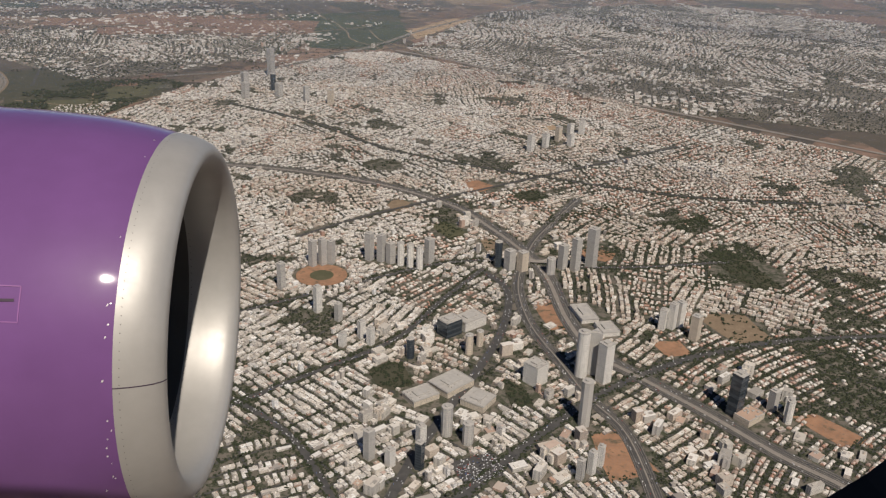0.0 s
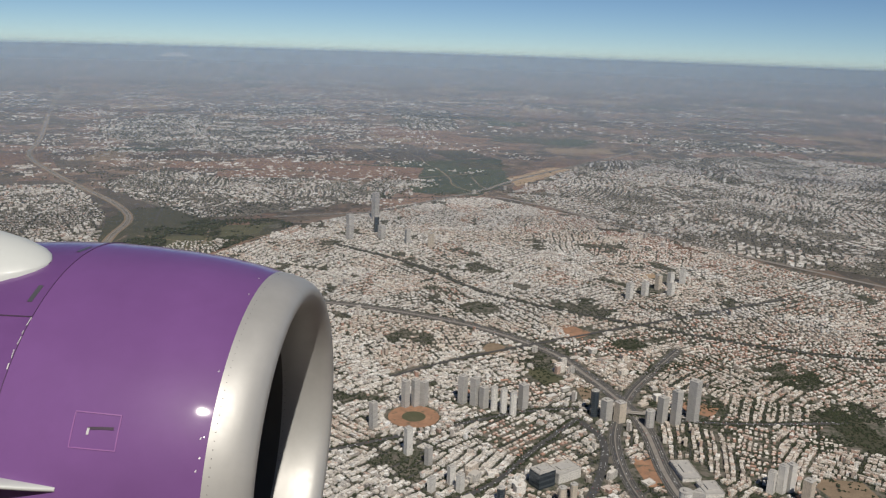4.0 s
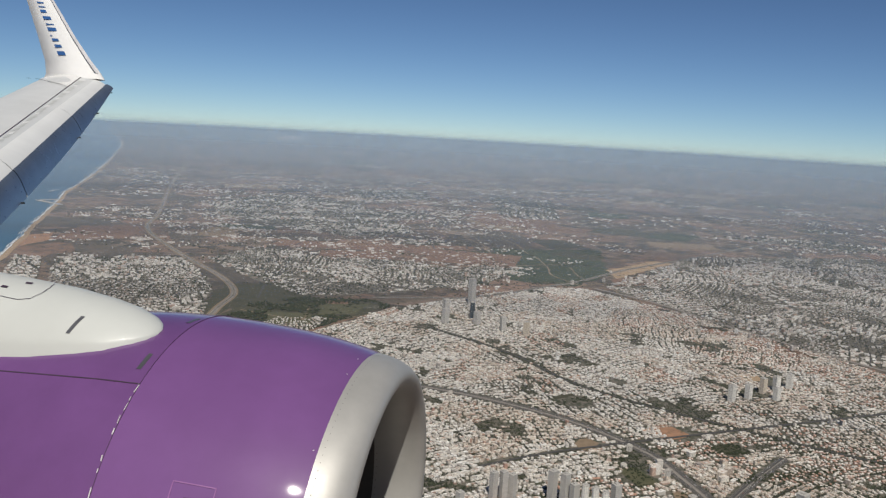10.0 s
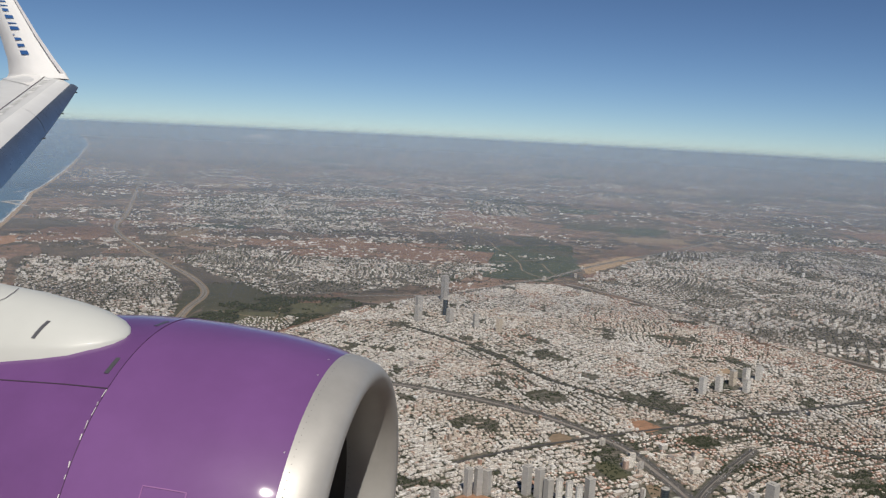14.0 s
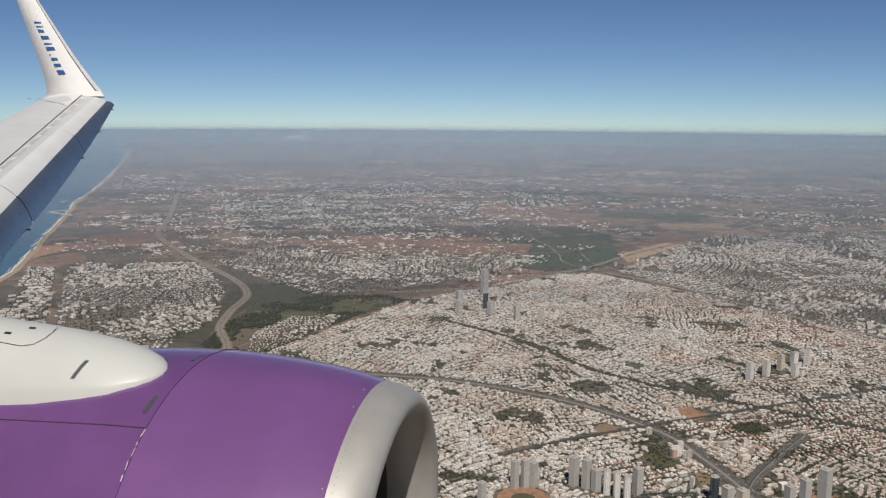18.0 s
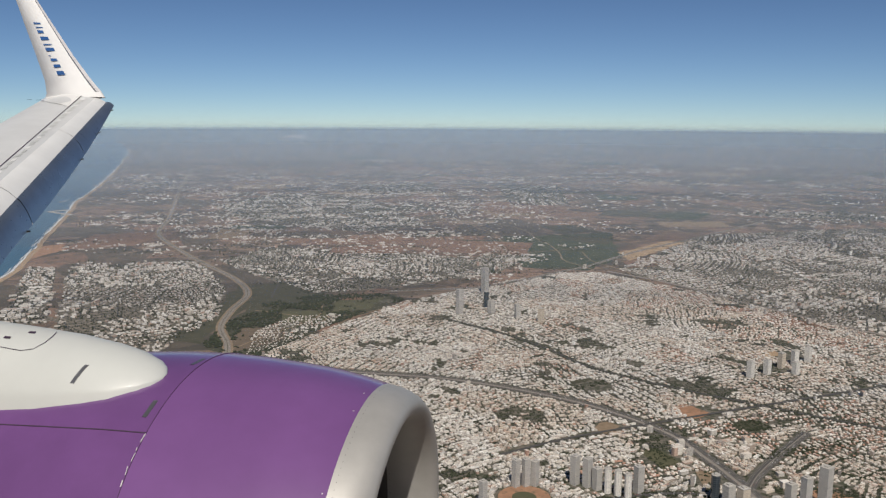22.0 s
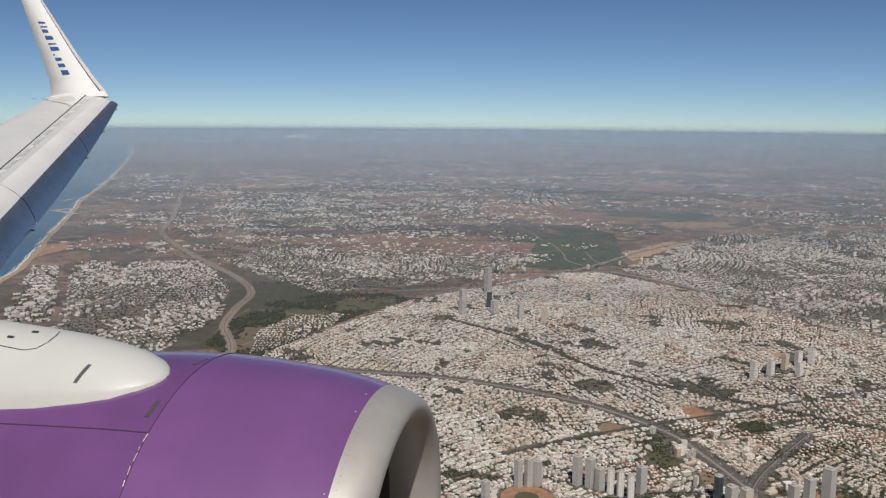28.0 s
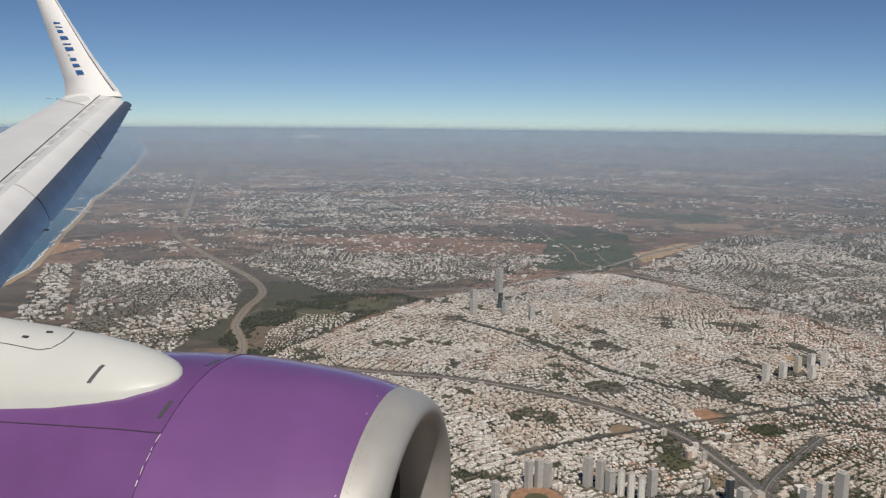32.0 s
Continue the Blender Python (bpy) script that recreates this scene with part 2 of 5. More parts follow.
TOWN = building_material("town_plaster", [(0, (0.72, 0.675, 0.61)), (0.2, (0.84, 0.805, 0.75)), (0.36, (0.54, 0.49, 0.435)), (0.5, (0.76, 0.70, 0.62)), (0.64, (0.43, 0.395, 0.36)), (0.74, (0.65, 0.585, 0.51)), (0.84, (0.87, 0.855, 0.82)), (0.93, (0.31, 0.285, 0.26)), (0.97, (0.44, 0.29, 0.22))])
TOWN_WARM = building_material("warm_town_plaster", [(0, (0.60, 0.51, 0.42)), (0.2, (0.78, 0.72, 0.63)), (0.34, (0.47, 0.38, 0.305)), (0.5, (0.66, 0.57, 0.47)), (0.64, (0.38, 0.325, 0.275)), (0.74, (0.54, 0.38, 0.295)), (0.84, (0.82, 0.78, 0.71)), (0.93, (0.30, 0.26, 0.235)), (0.96, (0.44, 0.26, 0.19))], wash=0.6)
HOUSES = building_material("house_plaster_and_tiles", [(0, (0.60, 0.55, 0.48)), (0.25, (0.72, 0.68, 0.62)), (0.42, (0.40, 0.225, 0.16)), (0.66, (0.50, 0.44, 0.38)), (0.80, (0.34, 0.215, 0.165))], wash=0.5)
FARTOWN = building_material("distant_town", [(0, (0.64, 0.605, 0.55)), (0.25, (0.78, 0.755, 0.71)), (0.45, (0.46, 0.42, 0.37)), (0.7, (0.56, 0.51, 0.45)), (0.90, (0.42, 0.29, 0.22))], wash=0.6)
STONE_TOWER = building_material("pale_tower_cladding", [(0, (0.72, 0.69, 0.63)), (0.5, (0.78, 0.745, 0.67))], floor=0.26)
BEIGE_TOWER = building_material("beige_tower_cladding", [(0, (0.62, 0.54, 0.43)), (0.5, (0.66, 0.58, 0.47))], floor=0.26)
GREY_TOWER = building_material("grey_tower_cladding", [(0, (0.53, 0.50, 0.45)), (0.5, (0.59, 0.555, 0.495))], floor=0.26)
GLASS_TOWER = paint("dark_curtain_glass", (0.055, 0.07, 0.085), 0.12, 0.4, vary=0.25, scale=1.5)
STONE_BAND = paint("pale_window_band", (0.58, 0.56, 0.52), 0.4, vary=0.2, scale=2.0)
BEIGE_BAND = paint("beige_window_band", (0.48, 0.41, 0.33), 0.4, vary=0.2, scale=2.0)
GLASS_BAND = paint("dark_spandrel_band", (0.085, 0.10, 0.115), 0.2, 0.3, vary=0.2, scale=2.0)
BAND = paint("tinted_window_band", (0.39, 0.385, 0.375), 0.3, 0.2, vary=0.2, scale=2.0)
ROOFGREY = paint("roof_concrete", (0.42, 0.40, 0.37), 0.9, vary=0.15, scale=1.0)
CARS = Mat("car_paint_mix", 0.35)
CARS.color(CARS.ramp(CARS.node("ShaderNodeNewGeometry").outputs["Random Per Island"], [(0, (0.75, 0.75, 0.75)), (0.4, (0.4, 0.4, 0.42)), (0.65, (0.05, 0.05, 0.06)), (0.85, (0.3, 0.06, 0.05)), (0.93, (0.08, 0.12, 0.25))], True))
CARS = CARS.m


def leaf_material():
    m = Mat("dusty_tree_leaves", 0.9)
    t = m.ramp(m.node("ShaderNodeNewGeometry").outputs["Random Per Island"], [(0, (0.018, 0.026, 0.011)), (0.5, (0.030, 0.040, 0.017)), (1, (0.058, 0.064, 0.030))])
    m.color(m.mix(m.math("MULTIPLY", m.noise(5.0, 3), 0.5), t, (0.02, 0.025, 0.014)))
    return m.m


LEAF = leaf_material()


# ---- mesh helpers ----
def mesh_of(name, verts, faces, material, smooth=False):
    me = bpy.data.meshes.new(name)
    me.from_pydata(verts, [], faces)
    me.materials.append(material)
    if smooth:
        me.polygons.foreach_set("use_smooth", [True] * len(me.polygons))
    me.update()
    return me


def part(name, me, parent, label=""):
    """Links a mesh, or a bmesh-made mesh, as one object under its thing."""
    ob = new(name, me)
    ob.parent = parent
    return tagged(ob, label)


def thing(name, m, label, category, group="", kind=""):
    ob = new(name)
    ob.matrix_world = m
    ob.empty_display_size = 0.2
    return tagged(ob, label, category, group, kind)


def grid_faces(rows, cols, closed=False):
    f = []
    for i in range(rows - 1):
        for j in range(cols if closed else cols - 1):
            k = (j + 1) % cols
            f.append((i * cols + j, i * cols + k, (i + 1) * cols + k, (i + 1) * cols + j))
    return f


def squash(x, a):
    """The nacelle is a little flattened on top."""
    return 1 - 0.035 * max(0.0, math.cos(a)) ** 2 * min(1.0, max(0.0, -x / 0.19))


def revolve(name, profile, n, material, smooth=True, a0=0.0, a1=2 * math.pi, flat=False):
    """A surface of revolution about local x from (x, radius) pairs."""
    closed = abs(a1 - a0 - 2 * math.pi) < 1e-6
    cols = n if closed else n + 1
    ang = [a0 + (a1 - a0) * j / n for j in range(cols)]
    verts = [(x, r * (squash(x, a) if flat else 1) * math.sin(a), r * (squash(x, a) if flat else 1) * math.cos(a)) for x, r in profile for a in ang]
    return mesh_of(name, verts, grid_faces(len(profile), cols, closed), material, smooth)


def box_mesh(name, w, d, h, material, bevel=0.0):
    bm = bmesh.new()
    bmesh.ops.create_cube(bm, size=1.0)
    for v in bm.verts:
        v.co = (v.co.x * w, v.co.y * d, (v.co.z + 0.5) * h)
    if bevel:
        bmesh.ops.bevel(bm, geom=bm.edges[:], offset=bevel, segments=2, affect="EDGES")
    me = bpy.data.meshes.new(name)
    bm.to_mesh(me)
    bm.free()
    me.materials.append(material)
    return me


def inside(poly, x, y):
    """Which of the points lie within the polygon."""
    hit = np.zeros(len(x), bool)
    for (x0, y0), (x1, y1) in zip(poly, poly[1:] + poly[:1]):
        if y0 == y1:
            continue
        hit ^= ((y0 > y) != (y1 > y)) & (x < (x1 - x0) * (y - y0) / (y1 - y0) + x0)
    return hit


def smooth_line(pts, step=4.0):
    """A Catmull-Rom line through the points."""
    p = [np.array(q, float) for q in pts]
    p = [2 * p[0] - p[1]] + p + [2 * p[-1] - p[-2]]
    out = []
    for a, b, c, d in zip(p, p[1:], p[2:], p[3:]):
        n = max(2, int(np.linalg.norm(c - b) / step))
        for i in range(n):
            t = i / n
            out.append(0.5 * (2 * b + (c - a) * t + (2 * a - 5 * b + 4 * c - d) * t * t + (3 * b - a - 3 * c + d) * t ** 3))
    return np.array(out + [p[-2]])


def near_line(line, x, y):
    """The distance of each point from a line."""
    best = np.full(len(x), 1e9)
    for (ax, ay), (bx, by) in zip(line[:-1], line[1:]):
        dx, dy = bx - ax, by - ay
        t = np.clip(((x - ax) * dx + (y - ay) * dy) / max(dx * dx + dy * dy, 1e-9), 0, 1)
        best = np.minimum(best, np.hypot(x - ax - t * dx, y - ay - t * dy))
    return best


def ribbon(name, line, width, z, material, thick=0.05, offset=0.0):
    """A strip of ground along a line, with real edges."""
    d = np.gradient(line, axis=0)
    n = np.c_[-d[:, 1], d[:, 0]] / np.maximum(np.linalg.norm(d, axis=1), 1e-6)[:, None]
    verts, a, b = [], line + n * (offset + width / 2), line + n * (offset - width / 2)
    for p, q in zip(a, b):
        verts += [(p[0], p[1], z - thick), (p[0], p[1], z), (q[0], q[1], z), (q[0], q[1], z - thick)]
    faces = [(i * 4 + j, i * 4 + j + 1, i * 4 + j + 5, i * 4 + j + 4) for i in range(len(line) - 1) for j in range(3)]
    return mesh_of(name, verts, faces, material)


def sheet(name, poly, z, material, rough=0.0, seed=0):
    """A flat piece of ground, its outline roughened a little."""
    rng = np.random.RandomState(seed)
    pts = []
    for (x0, y0), (x1, y1) in zip(poly, poly[1:] + poly[:1]):
        n = max(1, int(math.hypot(x1 - x0, y1 - y0) / max(rough * 4, 6))) if rough else 1
        for i in range(n):
            j = rng.normal(0, rough, 2) if i else (0, 0)
            pts.append((x0 + (x1 - x0) * i / n + j[0], y0 + (y1 - y0) * i / n + j[1], z))
    return mesh_of(name, pts, [tuple(range(len(pts)))], material)


# ---- the land ----
def disc(name, r, z, material, n=160):
    rings = [0, 60, 200, 600, 1500, 3000, r]
    verts, faces = [(0, 0, z)], []
    for q in rings[1:]:
        verts += [(q * math.cos(2 * math.pi * i / n), q * math.sin(2 * math.pi * i / n), z) for i in range(n)]
    faces += [(0, 1 + i, 1 + (i + 1) % n) for i in range(n)]
    for k in range(len(rings) - 2):
        faces += [(1 + k * n + i, 1 + (k + 1) * n + i, 1 + (k + 1) * n + (i + 1) % n, 1 + k * n + (i + 1) % n) for i in range(n)]
    return mesh_of(name, verts, faces, material)


ground = tagged(new("ground", disc("ground", 4930, 0, LAND)), "dry brown coastal plain with a patchwork of fields", "ground", kind="structure")

# the coast: open sea to the west, beach, surf
COAST = [(-360, 480), (-401, 575), (-455, 682), (-520, 815), (-580, 930), (-632, 1050), (-726, 1255), (-845, 1500), (-985, 1780), (-1190, 2170), (-1750, 3100), (-2450, 4300)]
coast = smooth_line([(-300, 250)] + COAST, 12)
rng = np.random.RandomState(3)
coast = coast + np.c_[rng.normal(0, 0.35, len(coast)), rng.normal(0, 0.35, len(coast))]
sea_poly = [tuple(p) for p in coast] + [(-4000, 2700), (-4600, 0), (-2500, -500), (-300, 0)]
tagged(new("water", mesh_of("water", [(x, y, 0.10) for x, y in sea_poly], [tuple(range(len(sea_poly)))], SEA)), "calm deep blue sea along a sandy coast", "sea", kind="structure")
tagged(new("beach", ribbon("beach", coast, 4.4, 0.16, SANDY, offset=-1.8)), "sandy beach and low orange cliffs beside the sea", "beach", kind="structure")
foam_v, foam_f = [], []
for i in range(0, len(coast) - 1):
    for k in range(3):
        if rng.rand() < (0.1, 0.4, 0.65)[k]:
            continue
        p, q = coast[i], coast[i + 1]
        d = (q - p) / max(np.linalg.norm(q - p), 1e-6)
        n = np.array([-d[1], d[0]])
        o = 1.5 * k + rng.uniform(-0.3, 0.5)
        w0, w1 = rng.uniform(0.4, 1.1, 2) * (1.0 if k else 1.9)
        a, b = p + n * o, q + n * (o + rng.uniform(-0.4, 0.4))
        s = len(foam_v)
        foam_v += [(*a, 0.17 + 0.01 * k), (*b, 0.17 + 0.01 * k), (*(b + n * w1), 0.17 + 0.01 * k), (*(a + n * w0), 0.17 + 0.01 * k)]
        foam_f.append((s, s + 1, s + 2, s + 3))
tagged(new("surf", mesh_of("surf", foam_v, foam_f, FOAM)), "white broken surf lines along the beach", "surf", kind="stuff")
pier = thing("breakwater", pose(-512, 812, 0.1, 0, 0, 62), "grey stone harbour breakwater reaching into the sea", "breakwater")
part("mole", box_mesh("mole", 4, 46, 0.8, ROOFGREY, 0.2), pier).location = (0, 22, 0)
part("quay_arm", box_mesh("quay_arm", 26, 4, 0.8, ROOFGREY, 0.2), pier).location = (11, 44, 0)

# large pieces of ground
DENSE = [(-62, 96), (-150, 200), (-150, 300), (-128, 332), (-114, 366), (-98, 412), (-72, 478), (4, 580), (35, 586), (75, 548), (129, 489), (175, 425), (260, 330), (230, 200), (150, 96)]
EAST = [(47, 602), (125, 786), (330, 880), (480, 760), (300, 380), (180, 430), (112, 498), (76, 556)]
TOWN3 = [(-236, 585), (-221, 655), (-167, 632), (-95, 640), (-52, 622), (-41, 690), (-13, 640), (-34, 564), (-87, 515), (-130, 489), (-180, 530)]
BLOCKS = [(-325, 541), (-248, 582), (-190, 494), (-164, 420), (-170, 340), (-250, 350), (-236, 386)]
STRIP = [(-352, 536), (-334, 539), (-246, 396), (-265, 380)]
FAR1 = [(-342, 835), (-390, 930), (-378, 1077), (-248, 1039), (-124, 801), (-178, 748), (-275, 800)]
FAR2 = [(-311, 1233), (-198, 1269), (-170, 1139), (-265, 1111)]
FAR3 = [(-103, 1250), (-13, 1278), (4, 1011), (-61, 993)]
FAR4 = [(160, 960), (300, 1000), (420, 930), (330, 890)]
HOUSING = [(-134, 396), (-126, 430), (-100, 440), (-100, 415), (-112, 374), (-124, 356)]
PARK = [(-150, 370), (-157, 446), (-128, 484), (-82, 494), (-74, 478), (-90, 440), (-102, 410), (-118, 352), (-135, 335)]


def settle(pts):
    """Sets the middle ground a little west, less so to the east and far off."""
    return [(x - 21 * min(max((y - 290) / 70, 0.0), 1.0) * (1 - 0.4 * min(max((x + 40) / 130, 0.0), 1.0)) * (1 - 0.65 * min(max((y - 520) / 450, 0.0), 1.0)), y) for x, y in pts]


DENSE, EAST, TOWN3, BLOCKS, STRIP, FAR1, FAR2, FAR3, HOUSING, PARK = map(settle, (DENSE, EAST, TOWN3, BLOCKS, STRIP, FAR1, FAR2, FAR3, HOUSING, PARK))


def ground_piece(name, poly, z, material, label, rough=2.0, seed=1):
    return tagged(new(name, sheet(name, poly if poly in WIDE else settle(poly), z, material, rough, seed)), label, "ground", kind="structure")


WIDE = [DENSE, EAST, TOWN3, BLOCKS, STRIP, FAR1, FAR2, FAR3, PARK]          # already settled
ground_piece("town_ground", DENSE, 0.06, CITY, "grey and green streets and yards between city buildings")
ground_piece("town_ground_east", EAST, 0.05, SUBURB, "leafy ground of the eastern suburbs")
ground_piece("town_ground_north", TOWN3, 0.05, SUBURB, "leafy ground of a northern suburb")
ground_piece("town_ground_west", BLOCKS, 0.05, SUBURB, "green ground between apartment blocks")
ground_piece("town_ground_strip", STRIP, 0.06, SUBURB, "ground of a narrow housing strip")
for poly in (FAR1, FAR2, FAR3, FAR4):
    ground_piece("town_ground_far", poly, 0.06, SUBURB, "ground of a distant town")
ground_piece("park", PARK, 0.08, WOOD, "dark wooded city park beside a river")
ground_piece("lawn", [(-114, 472), (-86, 486), (-88, 455), (-108, 442)], 0.13, LAWN, "broad dry green park lawn", 3.5)
ground_piece("lawn", [(-135, 440), (-112, 446), (-104, 425), (-126, 415)], 0.13, LAWN, "dry green park lawn by the trees", 3.5)
ground_piece("bare_park_soil", [(-142, 402), (-122, 408), (-120, 372), (-136, 355)], 0.12, PARK_SOIL, "bare brown soil in the park", 4.0)
ground_piece("riverside_scrub", [(-178, 372), (-176, 440), (-186, 505), (-150, 520), (-118, 500), (-128, 484), (-157, 446), (-150, 370)], 0.07, WOOD, "dark scrub beside the highway", 3.0)
prk = np.random.RandomState(77)
for i in range(12):
    x, y, w, a = prk.uniform(-130, -45), prk.uniform(350, 490), prk.uniform(4, 11), prk.uniform(0, 1.5)
    if inside(PARK, *np.array(settle([(x, y)])).T)[0]:
        blob = [(x + w * prk.uniform(0.6, 1.3) * math.cos(a + t * 0.7), y + w * prk.uniform(0.6, 1.3) * math.sin(a + t * 0.7)) for t in range(9)]
        ground_piece("park_clearing", blob, 0.114 + 0.001 * i, (VERGE, LAWN, SOIL, CITY)[i % 4], ("dry tan clearing in the park", "green clearing in the park", "reddish clearing in the park", "paved court in the park")[i % 4], 0.6, i)
for line in ([(-150, 440), (-120, 432), (-95, 440), (-70, 470), (-52, 480)], [(-140, 350), (-125, 390), (-112, 430), (-118, 470), (-100, 492)], [(-92, 360), (-98, 400), (-90, 440), (-66, 452)]):
    tagged(new("park_path", ribbon("park_path", smooth_line(settle(line), 3), 0.8, 0.138, VERGE)), "pale path through the park", "path", kind="structure")
ground_piece("crop_field", [(-45, 745), (45, 785), (51, 650), (27, 592), (-16, 598)], 0.08, CROP, "dark green irrigated crop field", 2.0)
ground_piece("tan_field", [(48, 675), (90, 744), (104, 735), (56, 638)], 0.10, SANDY, "pale tan stubble field", 1.0)
ground_piece("ploughed_field", [(52, 637), (86, 671), (85, 629), (54, 606)], 0.10, SOIL, "reddish ploughed field", 1.0)
ground_piece("ploughed_field", [(-225, 700), (-60, 745), (-58, 700), (-215, 665)], 0.07, SOIL, "long reddish ploughed field", 2.0)
ground_piece("ploughed_field", [(-400, 690), (-350, 720), (-330, 640), (-375, 610)], 0.07, SOIL, "reddish field near the coast", 2.0)
ground_piece("ploughed_field", [(-60, 960), (40, 940), (30, 900), (-50, 905)], 0.07, SOIL, "distant reddish field", 2.0)
ground_piece("bare_soil", [(100, 500), (150, 455), (140, 440), (95, 485)], 0.10, SOIL, "reddish bare ground at the edge of the city", 1.0)
ground_piece("sandy_ground", [(-412, 600), (-392, 640), (-372, 600), (-385, 540)], 0.09, DIRT, "orange eroded ground behind the beach", 3.0)

# far field pieces, scattered over the plain
rng = np.random.RandomState(21)
FIELD_MATS = [SOIL, CROP, VERGE, WOOD, SOIL, WOOD, VERGE]
for i in range(110):
    y = 650 * (4.6 ** rng.rand())
    x = rng.uniform(-0.42, 0.62) * y
    if near_line(coast, np.array([x]), np.array([y]))[0] < 60 or x < np.interp(y, coast[:, 1], coast[:, 0]) + 50:
        continue
    inzone = any(inside(p, np.array([x]), np.array([y]))[0] for p in (DENSE, EAST, TOWN3, BLOCKS, FAR1, FAR2, FAR3, FAR4, PARK))
    if inzone:
        continue
    w, d, a = rng.uniform(14, 45) * (y / 900) ** 0.5, rng.uniform(12, 40) * (y / 900) ** 0.5, rng.uniform(-0.5, 0.5)
    q = [(x + (u * w * math.cos(a) - v * d * math.sin(a)), y + (u * w * math.sin(a) + v * d * math.cos(a))) for u, v in ((-1, -1), (1, -0.9), (0.95, 1), (-1, 0.9))]
    mm = FIELD_MATS[i % 7]
    kind_word = {SOIL: "reddish ploughed field", CROP: "dark green crop field", VERGE: "dry tan field", WOOD: "dark orchard field"}[mm]
    tagged(new("far_field", sheet("far_field", q, 0.11 + 0.002 * i, mm, 1.0, i)), kind_word + " on the plain", "field", kind="structure")

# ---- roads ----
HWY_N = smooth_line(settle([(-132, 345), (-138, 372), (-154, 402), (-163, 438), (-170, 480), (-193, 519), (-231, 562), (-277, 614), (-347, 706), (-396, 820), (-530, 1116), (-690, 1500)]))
HWY_A = smooth_line([(57, 120), (58, 149), (53, 165), (50, 180), (46, 201), (47, 225), (55, 250), (64, 268), (84, 300)], 2)
HWY_B = smooth_line(settle([(112, 108), (98, 130), (89, 141), (79, 157), (68, 173), (60, 185), (57, 203), (57, 229), (54, 246), (46, 268), (34, 292), (10, 318), (-30, 336), (-75, 340), (-132, 345)]), 2)
DIAG = smooth_line([(10, 122), (24, 136), (47, 158), (64, 171), (89, 183), (120, 190), (165, 190)], 2)
BEGIN = smooth_line([(-60, 140), (-24, 168), (-9, 179), (10, 194), (24, 216), (38, 236)], 2)
IBN = smooth_line([(-40, 205), (2, 228), (23, 239), (43, 242), (79, 236), (120, 240)], 2)
WEST = smooth_line([(-60, 190), (-22, 161), (-8, 139), (0, 112)], 2)
INNER = smooth_line([(5, 130), (13, 148), (32, 184), (40, 204), (43, 222), (38, 234)], 2)
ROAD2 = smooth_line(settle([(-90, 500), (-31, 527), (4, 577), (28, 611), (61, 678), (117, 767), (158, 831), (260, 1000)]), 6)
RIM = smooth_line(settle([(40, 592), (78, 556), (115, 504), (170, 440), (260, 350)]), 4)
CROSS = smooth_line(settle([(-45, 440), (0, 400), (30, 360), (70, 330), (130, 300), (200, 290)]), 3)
CROSS2 = smooth_line([(-20, 262), (5, 282), (50, 310), (100, 340), (150, 370)], 3)
ROADS = [(HWY_N, 3.0, "pale dual highway running north"), (HWY_A, 3.5, "urban expressway with cars"), (HWY_B, 4.9, "sunken highway beside a railway"), (DIAG, 2.7, "wide avenue crossing the city"), (BEGIN, 1.6, "tree-lined city avenue"), (IBN, 1.7, "city avenue"),
         (WEST, 1.6, "city avenue with traffic"), (INNER, 2.2, "multi-lane city street"), (ROAD2, 3.6, "main road at the city's edge"), (RIM, 2.6, "bypass road at the city's edge"), (CROSS, 1.4, "city street"), (CROSS2, 1.3, "city street")]
for k, (line, width, label) in enumerate(ROADS):
    z = 0.16 + 0.012 * k
    if k == 0:
        tagged(new("road_verge", ribbon("road_verge", line, width * 1.7, 0.135 + 0.001 * k, VERGE)), "dusty verge along the highway", "verge", kind="structure")
    road = tagged(new("road", ribbon("road", line, width, z, CONCRETE if k in (0, 8, 9) else ASPHALT)), label, "road", kind="structure")
    if width > 2.9:
        part("median", ribbon("median", line, width * 0.10, z + 0.05, WOOD if k in (0, 8) else CONCRETE), road, "planted central reservation" if k in (0, 8) else "dusty central reservation")
        if k in (0, 8):
            for off in (-0.42, -0.2, 0.2, 0.42):
                part("lane_strip", ribbon("lane_strip", line, width * 0.03, z + 0.03, ASPHALT, offset=off * width), road, "dark lane joint")
        if k in (1, 2):
            for off in (-0.44, -0.28, -0.14, 0.30, 0.44):
                part("lane_strip", ribbon("lane_strip", line, width * 0.022, z + 0.03, CONCRETE, offset=off * width), road, "pale worn lane line")
        if k == 2:
            part("railway_bed", ribbon("railway_bed", line, width * 0.16, z + 0.04, CONCRETE, offset=0.62), road, "pale ballast of the railway")

# small country roads over the plain
rng = np.random.RandomState(31)
for i in range(26):
    y = 560 * (2.6 ** rng.rand())
    x = rng.uniform(-0.38, 0.12) * y
    a = rng.choice([0.35, 1.9]) + rng.normal(0, 0.25)
    t = np.linspace(-1, 1, 7) * rng.uniform(35, 120)
    line = np.c_[x + t * math.cos(a) + rng.normal(0, 3, 7), y + t * math.sin(a) + rng.normal(0, 3, 7)]
    line = line[line[:, 0] > np.interp(line[:, 1], coast[:, 1], coast[:, 0]) + 15]
    if len(line) > 3:
        tagged(new("country_road", ribbon("country_road", smooth_line([tuple(q) for q in line], 5), rng.uniform(0.8, 1.4), 0.145 + 0.0006 * i, VERGE if i % 3 else ASPHALT)), "narrow dusty road across the fields", "road", kind="structure")

